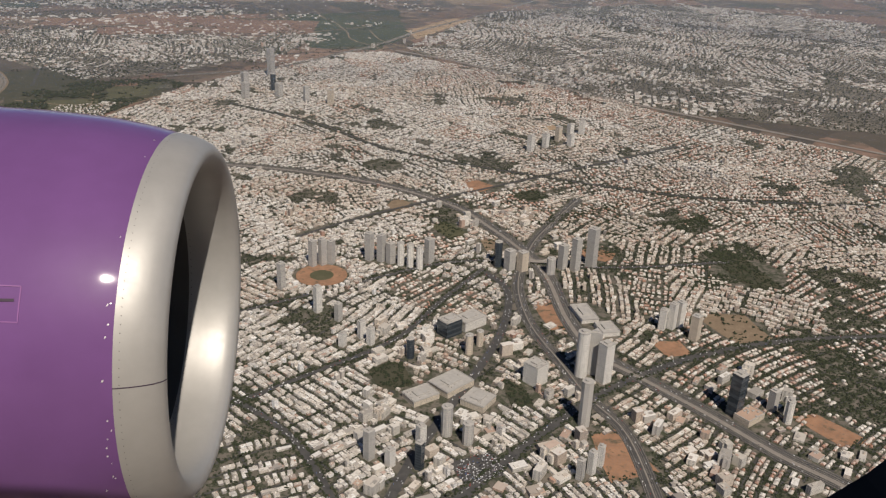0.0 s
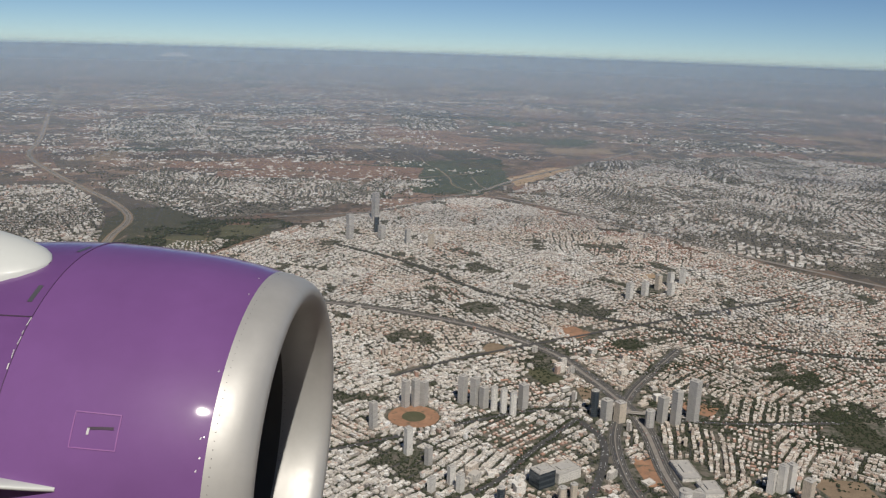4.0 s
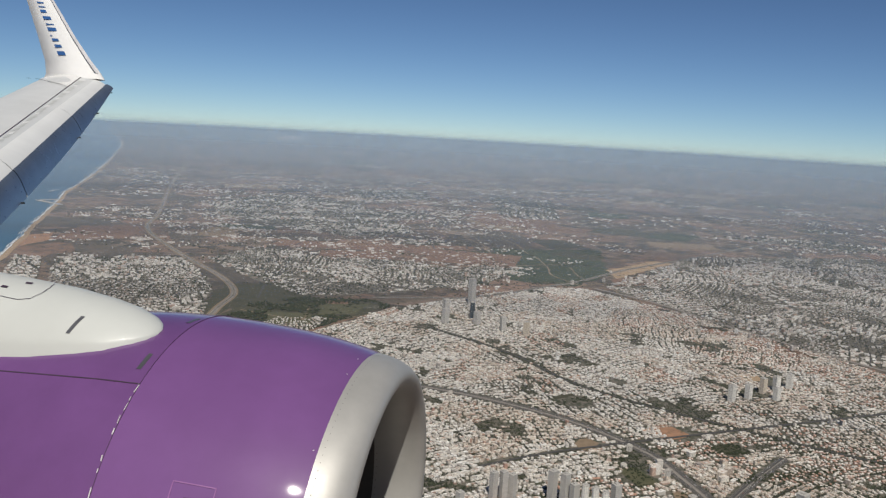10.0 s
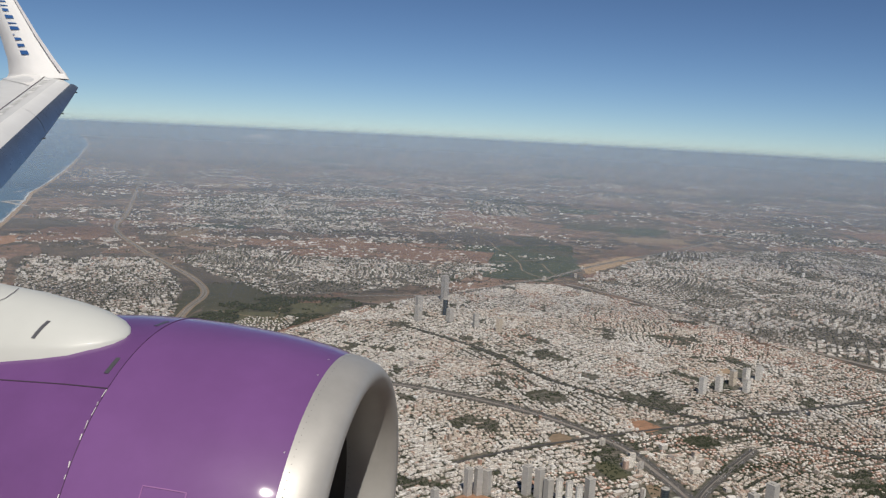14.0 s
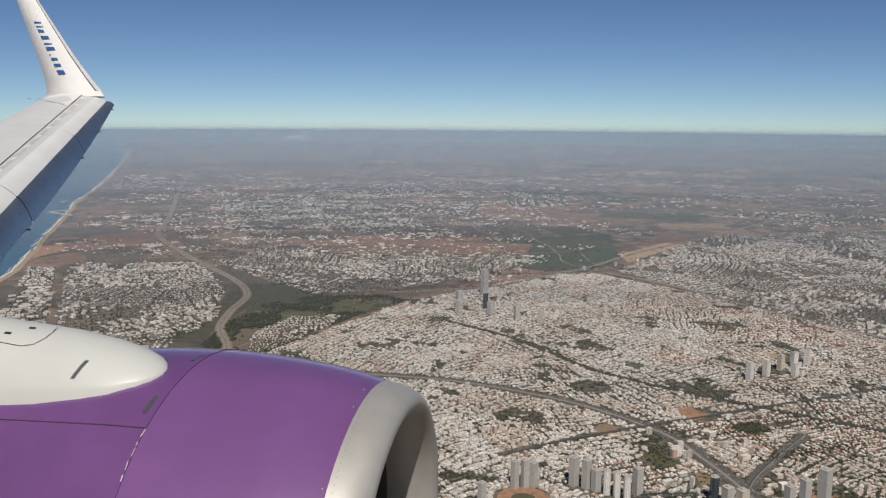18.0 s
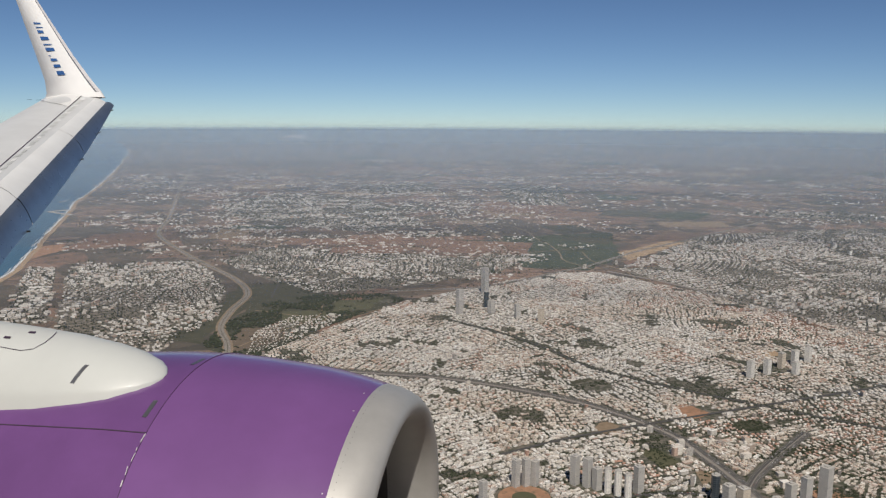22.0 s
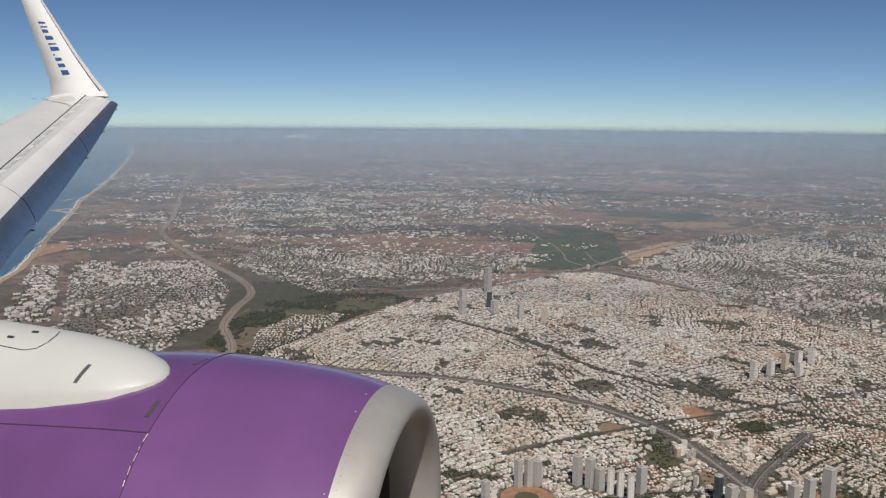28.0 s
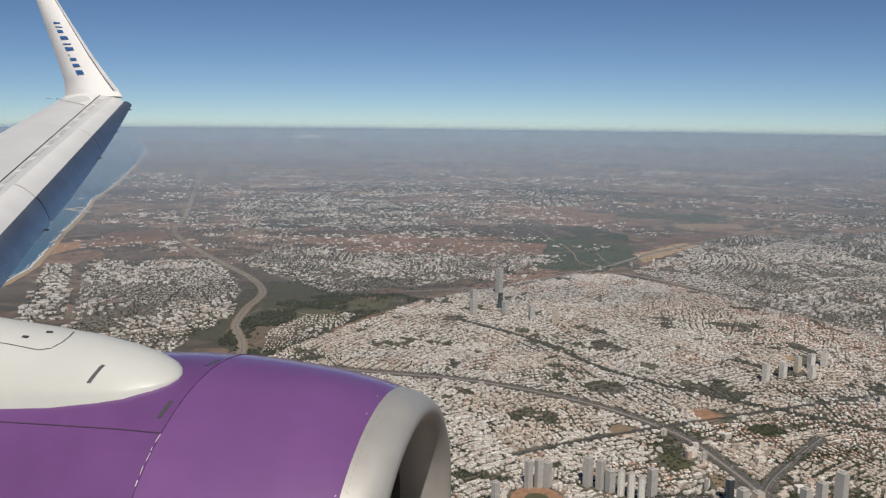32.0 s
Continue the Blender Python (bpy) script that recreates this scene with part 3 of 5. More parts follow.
# ---- the city's buildings ----
def boxes(name, arr, material, label, category, roofs=True, seed=0):
    """Joined blocks: x, y, w, d, h, turn. Each may carry a stair hut and a tank on its flat roof."""
    rs = np.random.RandomState(seed)
    a = arr
    if roofs:
        n = len(a)
        c, s = np.cos(a[:, 5]), np.sin(a[:, 5])
        huts = []
        for share, fw, fd, fh in ((0.75, 0.30, 0.34, 0.20), (0.45, 0.16, 0.16, 0.10), (0.35, 0.2, 0.12, 0.08)):
            pick = rs.rand(n) < share
            u, v = rs.uniform(-0.3, 0.3, n) * a[:, 2], rs.uniform(-0.3, 0.3, n) * a[:, 3]
            h = np.c_[a[:, 0] + u * c - v * s, a[:, 1] + u * s + v * c, a[:, 2] * fw, a[:, 3] * fd, fh * np.ones(n), a[:, 5], a[:, 4]]
            huts.append(h[pick])
        # a lower wing on many blocks
        pick = rs.rand(n) < 0.55
        u, v = rs.choice([-0.45, 0.45], n) * a[:, 2], rs.choice([-0.3, 0.3], n) * a[:, 3]
        wing = np.c_[a[:, 0] + u * c - v * s, a[:, 1] + u * s + v * c, a[:, 2] * 0.5, a[:, 3] * 0.62, a[:, 4] * rs.uniform(0.5, 0.93, n), a[:, 5], np.zeros(n)][pick]
        a = np.vstack([np.c_[a, np.zeros(n)], wing] + huts)
    else:
        a = np.c_[a, np.zeros(len(a))]
    n = len(a)
    c, s = np.cos(a[:, 5]), np.sin(a[:, 5])
    V = np.empty((n, 8, 3))
    for k, (u, v, t) in enumerate(((-1, -1, 0), (1, -1, 0), (1, 1, 0), (-1, 1, 0), (-1, -1, 1), (1, -1, 1), (1, 1, 1), (-1, 1, 1))):
        du, dv = u * a[:, 2] / 2, v * a[:, 3] / 2
        V[:, k, 0], V[:, k, 1], V[:, k, 2] = a[:, 0] + du * c - dv * s, a[:, 1] + du * s + dv * c, a[:, 6] + t * a[:, 4]
    F = np.array([(4, 5, 6, 7), (0, 1, 5, 4), (1, 2, 6, 5), (2, 3, 7, 6), (3, 0, 4, 7)])
    faces = (np.arange(n)[:, None, None] * 8 + F[None]).reshape(-1, 4)
    me = mesh_of(name, V.reshape(-1, 3).tolist(), faces.tolist(), material)
    return tagged(new(name, me), label, category, kind="stuff")


def gabled(name, arr, material, label, category):
    """Joined small houses with pitched roofs."""
    n, a = len(arr), arr
    c, s = np.cos(a[:, 5]), np.sin(a[:, 5])
    V = np.empty((n, 10, 3))
    for k, (u, v, t) in enumerate(((-1, -1, 0), (1, -1, 0), (1, 1, 0), (-1, 1, 0), (-1, -1, 0.62), (1, -1, 0.62), (1, 1, 0.62), (-1, 1, 0.62), (-0.6, 0, 1), (0.6, 0, 1))):
        du, dv = u * a[:, 2] / 2, v * a[:, 3] / 2
        V[:, k, 0], V[:, k, 1], V[:, k, 2] = a[:, 0] + du * c - dv * s, a[:, 1] + du * s + dv * c, t * a[:, 4]
    faces = []
    F = ((0, 1, 5, 4), (1, 2, 6, 5), (2, 3, 7, 6), (3, 0, 4, 7), (4, 5, 9, 8), (6, 7, 8, 9), (5, 6, 9), (7, 4, 8))
    for i in range(n):
        faces += [tuple(i * 10 + q for q in f) for f in F]
    return tagged(new(name, mesh_of(name, V.reshape(-1, 3).tolist(), faces, material)), label, category, kind="stuff")


def trees(name, pts, size, label, seed=0, clumps=3):
    """Small trees with ragged crowns, each of several uneven clumps on a stub of trunk."""
    rs = np.random.RandomState(seed)
    base = np.array([(0, 0, 1), (0.9, 0.1, 0.35), (0.2, 0.95, 0.3), (-0.85, 0.3, 0.4), (-0.4, -0.85, 0.3), (0.55, -0.75, 0.45), (0, 0, -0.25)])
    F = [(0, 1, 2), (0, 2, 3), (0, 3, 4), (0, 4, 5), (0, 5, 1), (6, 2, 1), (6, 3, 2), (6, 4, 3), (6, 5, 4), (6, 1, 5)]
    n = len(pts)
    V = np.empty((n * clumps, 7, 3))
    k = 0
    sz = size * rs.uniform(0.6, 1.35, n)
    for j in range(clumps):
        r = sz * rs.uniform(0.45, 0.75, n)
        off = rs.normal(0, 0.42, (n, 2)) * sz[:, None]
        z = sz * rs.uniform(0.35, 0.8, n)
        jit = rs.uniform(0.7, 1.3, (n, 7, 3))
        V[j * n:(j + 1) * n, :, 0] = (pts[:, 0] + off[:, 0])[:, None] + base[None, :, 0] * jit[:, :, 0] * r[:, None]
        V[j * n:(j + 1) * n, :, 1] = (pts[:, 1] + off[:, 1])[:, None] + base[None, :, 1] * jit[:, :, 1] * r[:, None]
        V[j * n:(j + 1) * n, :, 2] = z[:, None] * 0.6 + base[None, :, 2] * jit[:, :, 2] * r[:, None]
    faces = (np.arange(n * clumps)[:, None, None] * 7 + np.array(F)[None]).reshape(-1, 3)
    return tagged(new(name, mesh_of(name, V.reshape(-1, 3).tolist(), faces.tolist(), LEAF)), label, "trees", kind="stuff")


CLEAR = []          # places kept free of common buildings: x, y, radius


def clear_of(x, y, roads=True, margin=0.9):
    ok = np.ones(len(x), bool)
    if roads:
        for k, (line, width, _) in enumerate(ROADS):
            ok &= near_line(line[::3] if len(line) > 30 and k else line, x, y) > width / 2 + (margin if k else margin + np.clip((y - 420) / 60, 0, 2))
    for cx, cy, r in CLEAR:
        ok &= np.hypot(x - cx, y - cy) > r
    return ok


def districts(poly, n_seeds, seed, step, street, jitter=0.06, keep=0.95, extra=0, beyond=0):
    """House plots in back-to-back rows along streets; each district has its own direction.
    Returns plots (x, y, turn, district), the districts' middles and the streets as strips of points."""
    rs = np.random.RandomState(seed)
    P = np.array(poly, float)
    lo, hi = P.min(0), P.max(0)
    seeds = []
    while len(seeds) < n_seeds + extra:
        q = rs.uniform(lo, hi)
        if inside(poly, q[:1], q[1:])[0] and (len(seeds) < n_seeds or q[1] > beyond):
            seeds.append(q)
    n_seeds += extra
    seeds = np.array(seeds)
    drift = np.array([noise.noise((x * 0.012, y * 0.012, seed * 0.7)) for x, y in seeds])
    main = 0.6 + 1.3 * drift + rs.normal(0, 0.10, n_seeds) + np.where(rs.rand(n_seeds) < 0.35, math.pi / 2, 0)
    full = 1.7 * math.sqrt((hi - lo).prod() / (n_seeds - extra))
    plots, strips = [], []
    for i, (sx, sy) in enumerate(seeds):
        sp = step * rs.uniform(0.85, 1.2)
        reach = full * (0.62 if extra and sy > beyond + 20 else 1.0)
        loose = min(max((sy - 180) / 110, 0.0), 1.0) * 0.85 if extra else 0.0      # farther districts are more mixed
        depth = sp * rs.uniform(0.98, 1.15)
        gap = street * (1 - 0.25 * loose)
        period = 2 * depth + gap
        c, s = math.cos(main[i]), math.sin(main[i])
        bend = 0.007 * rs.uniform(-1, 1)
        block = rs.randint(7, 14)
        round_ = seeds[np.argsort(np.hypot(seeds[:, 0] - sx, seeds[:, 1] - sy))[:26]]

        def place(uu, vv):
            b = vv + bend * uu ** 2
            return sx + uu * c - b * s, sy + uu * s + b * c

        def mine(x, y):
            ok = np.hypot(x - sx, y - sy) < reach * 1.3
            ok[ok] = inside(poly, x[ok], y[ok])
            ok[ok] = ((x[ok][:, None] - round_[None, :, 0]) ** 2 + (y[ok][:, None] - round_[None, :, 1]) ** 2).argmin(1) == 0
            return ok

        n = int(reach / sp) + 2
        u, v = np.meshgrid(np.arange(-n, n + 1), np.arange(-n, n + 1))
        u, v = u.ravel(), v.ravel()
        uu = u * sp + np.floor(u / block) * gap * 0.9 + rs.normal(0, (jitter + 0.16 * loose) * sp, len(u))
        vv = np.floor(v / 2) * period + (v % 2) * depth * 0.98 + rs.normal(0, (jitter * 0.6 + 0.15 * loose) * sp, len(u))
        x, y = place(uu, vv)
        own = mine(x, y) & (rs.rand(len(x)) < keep)
        slope = np.arctan(2 * bend * uu[own])
        plots.append(np.c_[x[own], y[own], main[i] + slope + rs.normal(0, 0.025 + 0.12 * loose, own.sum()), np.full(own.sum(), i)])
        m = int(reach / period) + 1
        t = np.arange(-reach, reach, 1.6)
        lines = [(t, np.full(len(t), k * period - depth * 0.5 - gap * 0.5)) for k in range(-m, m + 1)]
        lines += [(np.full(len(t), (k * block - 0.5) * sp + (k - 0.45) * gap * 0.9), t) for k in range(-(n // block) - 1, n // block + 2)]
        for a, b in lines:
            if rs.rand() < 0.6 * loose:
                continue
            x, y = place(a, b)
            strips.append((np.c_[x, y], mine(x, y)))
    return np.vstack(plots), seeds, strips


def streets(name, strips, width, z, material, label):
    """The small streets of a district, joined; returns points along both kerbs for trees."""
    V, F, kerb = [], [], []
    for q, ok in strips:
        if not ok.any():
            continue
        ok = ok.copy()
        ok[ok] = clear_of(q[ok, 0], q[ok, 1], roads=False)
        d = np.gradient(q, axis=0)
        nn = np.c_[-d[:, 1], d[:, 0]] / np.maximum(np.linalg.norm(d, axis=1), 1e-6)[:, None]
        a, b = q + nn * width / 2, q - nn * width / 2
        for j in np.nonzero(ok[:-1] & ok[1:])[0]:
            s = len(V)
            V += [(*a[j], z), (*b[j], z), (*b[j + 1], z), (*a[j + 1], z)]
            F.append((s, s + 1, s + 2, s + 3))
        if ok.any():
            kerb.append(np.vstack([a[ok], b[ok], (a + d * 0.5)[ok], (b + d * 0.5)[ok]]))
    tagged(new(name, mesh_of(name, V, F, material)), label, "streets", kind="stuff")
    return np.vstack(kerb)

# ---- landmark towers ----
def tower(name, x, y, h, w, d, turn, material, label, shape="box", bands=8, cap=True, band_material=None, group="city towers"):
    """A tall building: shaft, window bands proud of it, roof slab and plant room."""
    t = thing(name, pose(x, y, 0.05, 0, 0, turn), label, "tower block", group)
    n = {"box": 4, "round": 32, "tri": 3, "oct": 8}[shape]

    def prism(nm, sx, sy, z0, z1, mt, chamfer=0.0):
        bm = bmesh.new()
        a0 = math.pi / 4 if n == 4 else 0
        k = math.sqrt(2) if n == 4 else 1.0
        low = [bm.verts.new((sx / 2 * k * math.cos(a0 + 2 * math.pi * i / n), sy / 2 * k * math.sin(a0 + 2 * math.pi * i / n), z0)) for i in range(n)]
        top = [bm.verts.new((v.co.x, v.co.y, z1)) for v in low]
        for i in range(n):
            bm.faces.new((low[i], low[(i + 1) % n], top[(i + 1) % n], top[i]))
        bm.faces.new(top)
        bm.faces.new(low[::-1])
        me = bpy.data.meshes.new(nm)
        bm.to_mesh(me)
        bm.free()
        me.materials.append(mt)
        return me

    part("shaft", prism("shaft", w, d, 0, h, material), t)
    if bands:
        me = prism("window_band", w * 1.012, d * 1.012, 0, h / bands * 0.38, band_material or {STONE_TOWER: STONE_BAND, BEIGE_TOWER: BEIGE_BAND, GLASS_TOWER: GLASS_BAND}.get(material, BAND))
        for i in range(bands):
            part("window_band", me, t, "tinted window band").location = (0, 0, h * (i + 0.3) / bands)
    if cap:
        part("roof_slab", prism("roof_slab", w * 1.04, d * 1.04, h, h + 0.12, ROOFGREY), t)
        part("plant_room", prism("plant_room", w * 0.5, d * 0.45, h + 0.12, h + 0.5, ROOFGREY), t)
    if cap is False or max(w, d) > 3.9:
        rs_ = np.random.RandomState(int(abs(x * 10)))
        unit = box_mesh("roof_unit", 0.5, 0.35, 0.22, ROOFGREY)
        for _ in range(9):
            ob_ = part("roof_unit", unit, t, "grey rooftop unit")
            ob_.location = (rs_.uniform(-0.42, 0.42) * w, rs_.uniform(-0.42, 0.42) * d, h + (0.12 if cap else 0.0))
        rim_ = 0.16
        for sx, sy, lx, ly in ((0, 1, w, 0.14), (0, -1, w, 0.14), (1, 0, 0.14, d), (-1, 0, 0.14, d)):
            part("parapet", box_mesh("parapet", lx, ly, rim_, ROOFGREY), t).location = (sx * (w / 2 - 0.07), sy * (d / 2 - 0.07), h + (0.12 if cap else 0.0))
    CLEAR.append((x, y, max(w, d) * 0.75 + 0.6))
    return t


tower("round_tower", 53.5, 174.4, 12.0, 3.0, 3.0, 0, STONE_TOWER, "tall pale round tower beside the highway", "round", 26)
tower("square_tower", 58.4, 171.6, 10.4, 2.7, 2.7, 30, STONE_TOWER, "tall pale square tower beside the highway", "box", 22)
tower("triangular_tower", 56.6, 175.2, 11.6, 3.6, 3.6, 70, GREY_TOWER, "tall grey triangular tower beside the highway", "tri", 24)
tower("round_tower", 49.3, 154.1, 11.2, 2.7, 2.7, 0, GREY_TOWER, "tall grey round-edged tower at a road junction", "oct", 22)
tower("glass_tower", 84.8, 156.5, 10.8, 2.6, 2.6, 32, GLASS_TOWER, "dark glass office tower on a low podium", "box", 5)
tower("podium", 87.5, 154.5, 1.6, 6.0, 4.0, 32, BEIGE_TOWER, "low beige podium building by a glass tower", "box", 2, False)
for x, y, h, w, sh, mt, tx in ((94.7, 158.1, 5.1, 1.9, "box", GREY_TOWER, "grey office tower"), (95.9, 152.9, 5.7, 2.0, "oct", STONE_TOWER, "pale rounded office tower"), (97.5, 156.0, 4.2, 1.7, "box", STONE_TOWER, "pale office tower"),
                               (81.5, 196.9, 5.9, 1.8, "box", STONE_TOWER, "white residential tower"), (84.2, 197.2, 7.5, 1.9, "box", STONE_TOWER, "white residential tower"), (86.6, 198.0, 7.6, 1.9, "box", STONE_TOWER, "white residential tower"), (88.4, 191.2, 6.9, 2.3, "box", BEIGE_TOWER, "beige tower under construction"),
                               (12.6, 184.1, 5.4, 2.1, "oct", GLASS_TOWER, "dark glass office tower"), (27.5, 185.6, 5.3, 2.1, "round", BEIGE_TOWER, "round beige tower"), (30.8, 189.6, 4.1, 1.9, "round", BEIGE_TOWER, "round beige tower"),
                               (-4.2, 190.5, 3.7, 1.6, "box", STONE_TOWER, "white apartment tower"), (0.6, 194.5, 4.9, 1.6, "box", STONE_TOWER, "white apartment tower"), (2.9, 191.0, 4.6, 1.6, "box", STONE_TOWER, "white apartment tower"),
                               (-11.2, 209.2, 7.7, 1.8, "box", STONE_TOWER, "tall pale apartment tower"), (-22.1, 223.8, 8.0, 1.8, "box", GREY_TOWER, "tall grey apartment tower"), (-5.5, 204.0, 5.1, 1.6, "box", GREY_TOWER, "grey apartment tower"),
                               (3.3, 243.7, 8.9, 2.2, "box", GREY_TOWER, "tall grey residential tower"), (7, 242.6, 8.8, 2.2, "box", GREY_TOWER, "tall grey residential tower"), (9.8, 241.1, 6.6, 2.2, "box", GREY_TOWER, "grey residential tower"), (12.8, 239.3, 7.5, 2.2, "oct", STONE_TOWER, "pale residential tower"),
                               (15.6, 237.6, 7.7, 2.2, "oct", STONE_TOWER, "pale residential tower"), (18.4, 236.2, 7.4, 2.2, "oct", STONE_TOWER, "pale residential tower"), (21.7, 240.8, 8.1, 2.3, "box", GREY_TOWER, "grey office tower by the highway"),
                               (-13.9, 238.8, 8.5, 1.9, "box", GREY_TOWER, "grey-blue residential tower"), (-11, 239.7, 8.6, 1.9, "box", GREY_TOWER, "grey-blue residential tower"), (-8.4, 240.8, 7.6, 1.9, "box", GREY_TOWER, "grey-blue residential tower"),
                               (42.8, 238.1, 8.2, 2.6, "oct", GLASS_TOWER, "dark glass office tower"), (46.1, 235.7, 6.4, 2.6, "box", GREY_TOWER, "grey office tower"), (49.9, 234.7, 6.3, 2.6, "box", BEIGE_TOWER, "beige office tower"), (58.2, 232.0, 5.2, 2.8, "oct", GREY_TOWER, "grey office tower at a junction"),
                               (62.7, 236.0, 7.9, 2.3, "box", GREY_TOWER, "grey office tower"), (66.4, 234.7, 10.6, 2.3, "box", GREY_TOWER, "tall grey office tower"), (72.1, 237.3, 12.9, 2.8, "box", GREY_TOWER, "very tall grey office tower"),
                               (1.9, 144.3, 6.9, 1.8, "box", GREY_TOWER, "grey tower under construction"), (6.1, 141.7, 4.1, 1.6, "box", STONE_TOWER, "white apartment tower"), (12, 140.5, 6.4, 1.5, "box", GLASS_TOWER, "slim dark tower"), (12.9, 149.2, 4.3, 1.7, "box", STONE_TOWER, "cream tower"),
                               (18.6, 151.8, 7.1, 2.6, "oct", GREY_TOWER, "grey twin office tower"), (22.8, 148.5, 5.0, 2.5, "oct", GREY_TOWER, "grey twin office tower"), (44, 135.7, 4.7, 1.4, "box", GREY_TOWER, "grey slab tower"), (46.7, 137.3, 5.4, 1.4, "box", STONE_TOWER, "pale slab tower"), (49.2, 139.8, 4.8, 1.4, "box", STONE_TOWER, "pale slab tower"),
                               (76, 360.0, 7.0, 2.4, "box", STONE_TOWER, "white residential tower"), (84, 366.0, 6.2, 2.4, "box", STONE_TOWER, "white residential tower"), (92, 376.0, 6.8, 2.4, "box", BEIGE_TOWER, "beige residential tower"), (99, 382.0, 6.4, 2.4, "box", STONE_TOWER, "white residential tower"), (106, 388.0, 6.5, 2.4, "box", STONE_TOWER, "white residential tower"), (96, 368.0, 5.2, 2.4, "box", STONE_TOWER, "white residential tower"),
                               (-40, 470.0, 9.5, 3.2, "box", GREY_TOWER, "tall grey office tower"), (-30, 505.0, 16.0, 3.4, "box", GREY_TOWER, "very tall slim grey tower"), (-38, 452.0, 8.0, 3.0, "box", GREY_TOWER, "grey office tower"), (-26, 470.0, 9.0, 3.0, "oct", GLASS_TOWER, "dark glass tower"), (-8, 447.0, 7.5, 2.6, "box", GREY_TOWER, "grey tower"), (-22, 456.0, 7.0, 3.0, "box", GREY_TOWER, "grey tower"), (4, 440.0, 7.5, 2.6, "box", BEIGE_TOWER, "beige tower")):
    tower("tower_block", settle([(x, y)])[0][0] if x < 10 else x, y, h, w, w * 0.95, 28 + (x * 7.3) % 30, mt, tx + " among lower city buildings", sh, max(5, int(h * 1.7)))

# larger low complexes near the towers
tower("white_office_block", 41.8, 171.9, 5.2, 4.2, 4.2, 40, STONE_TOWER, "white banded office block with a round rooftop disc", "box", 7)
tower("office_complex", 23.6, 196.0, 4.4, 5.2, 4.0, 35, GLASS_TOWER, "dark glass-fronted office complex with flat roof", "box", 3)
tower("office_complex", 29.5, 200.5, 2.6, 7.5, 5.0, 35, STONE_TOWER, "wide white office complex", "box", 4)
tower("shopping_complex", 21.5, 170.5, 1.6, 8.5, 6.5, 38, BEIGE_TOWER, "low beige arts and shopping complex", "box", 0)
tower("shopping_complex", 14.0, 166.0, 1.4, 7.0, 5.0, 30, BEIGE_TOWER, "low pale arts complex with sloping roofs", "box", 0)
tower("shopping_complex", 27.0, 163.5, 1.5, 6.0, 6.0, 52, BEIGE_TOWER, "low beige shopping complex with flat roof", "box", 0)
tower("warehouse", 62, 205, 1.2, 5.0, 9.0, 8, STONE_TOWER, "pale flat-roofed warehouse beside the highway", "box", 0)
tower("warehouse", 66, 196, 1.2, 5.0, 6.0, 8, STONE_TOWER, "pale flat-roofed warehouse beside the highway", "box", 0)

# the round plaza
plaza = thing("round_plaza", pose(-11, 232, 0.3), "round brown plaza with a green centre ringed by apartments", "plaza")
part("outer_ground", mesh_of("outer_ground", [(0, 0, 0)] + [(7.6 * math.cos(i * math.pi / 36), 7.6 * math.sin(i * math.pi / 36), 0) for i in range(72)], [(0, 1 + i, 1 + (i + 1) % 72) for i in range(72)], DIRT), plaza, "brown sandy ground")
part("centre_lawn", mesh_of("centre_lawn", [(0, 0, 0.02)] + [(3.5 * math.cos(i * math.pi / 36), 3.5 * math.sin(i * math.pi / 36), 0.02) for i in range(72)], [(0, 1 + i, 1 + (i + 1) % 72) for i in range(72)], LAWN), plaza, "dry green lawn")
CLEAR.append((-11, 232, 8.6))
ring = np.array([(-11 + r * math.cos(a), 232 + r * math.sin(a), 1.3, 1.0, 1.1, a) for r in (9.6, 11.8) for a in np.arange(0, 2 * math.pi, 2.0 / r)])

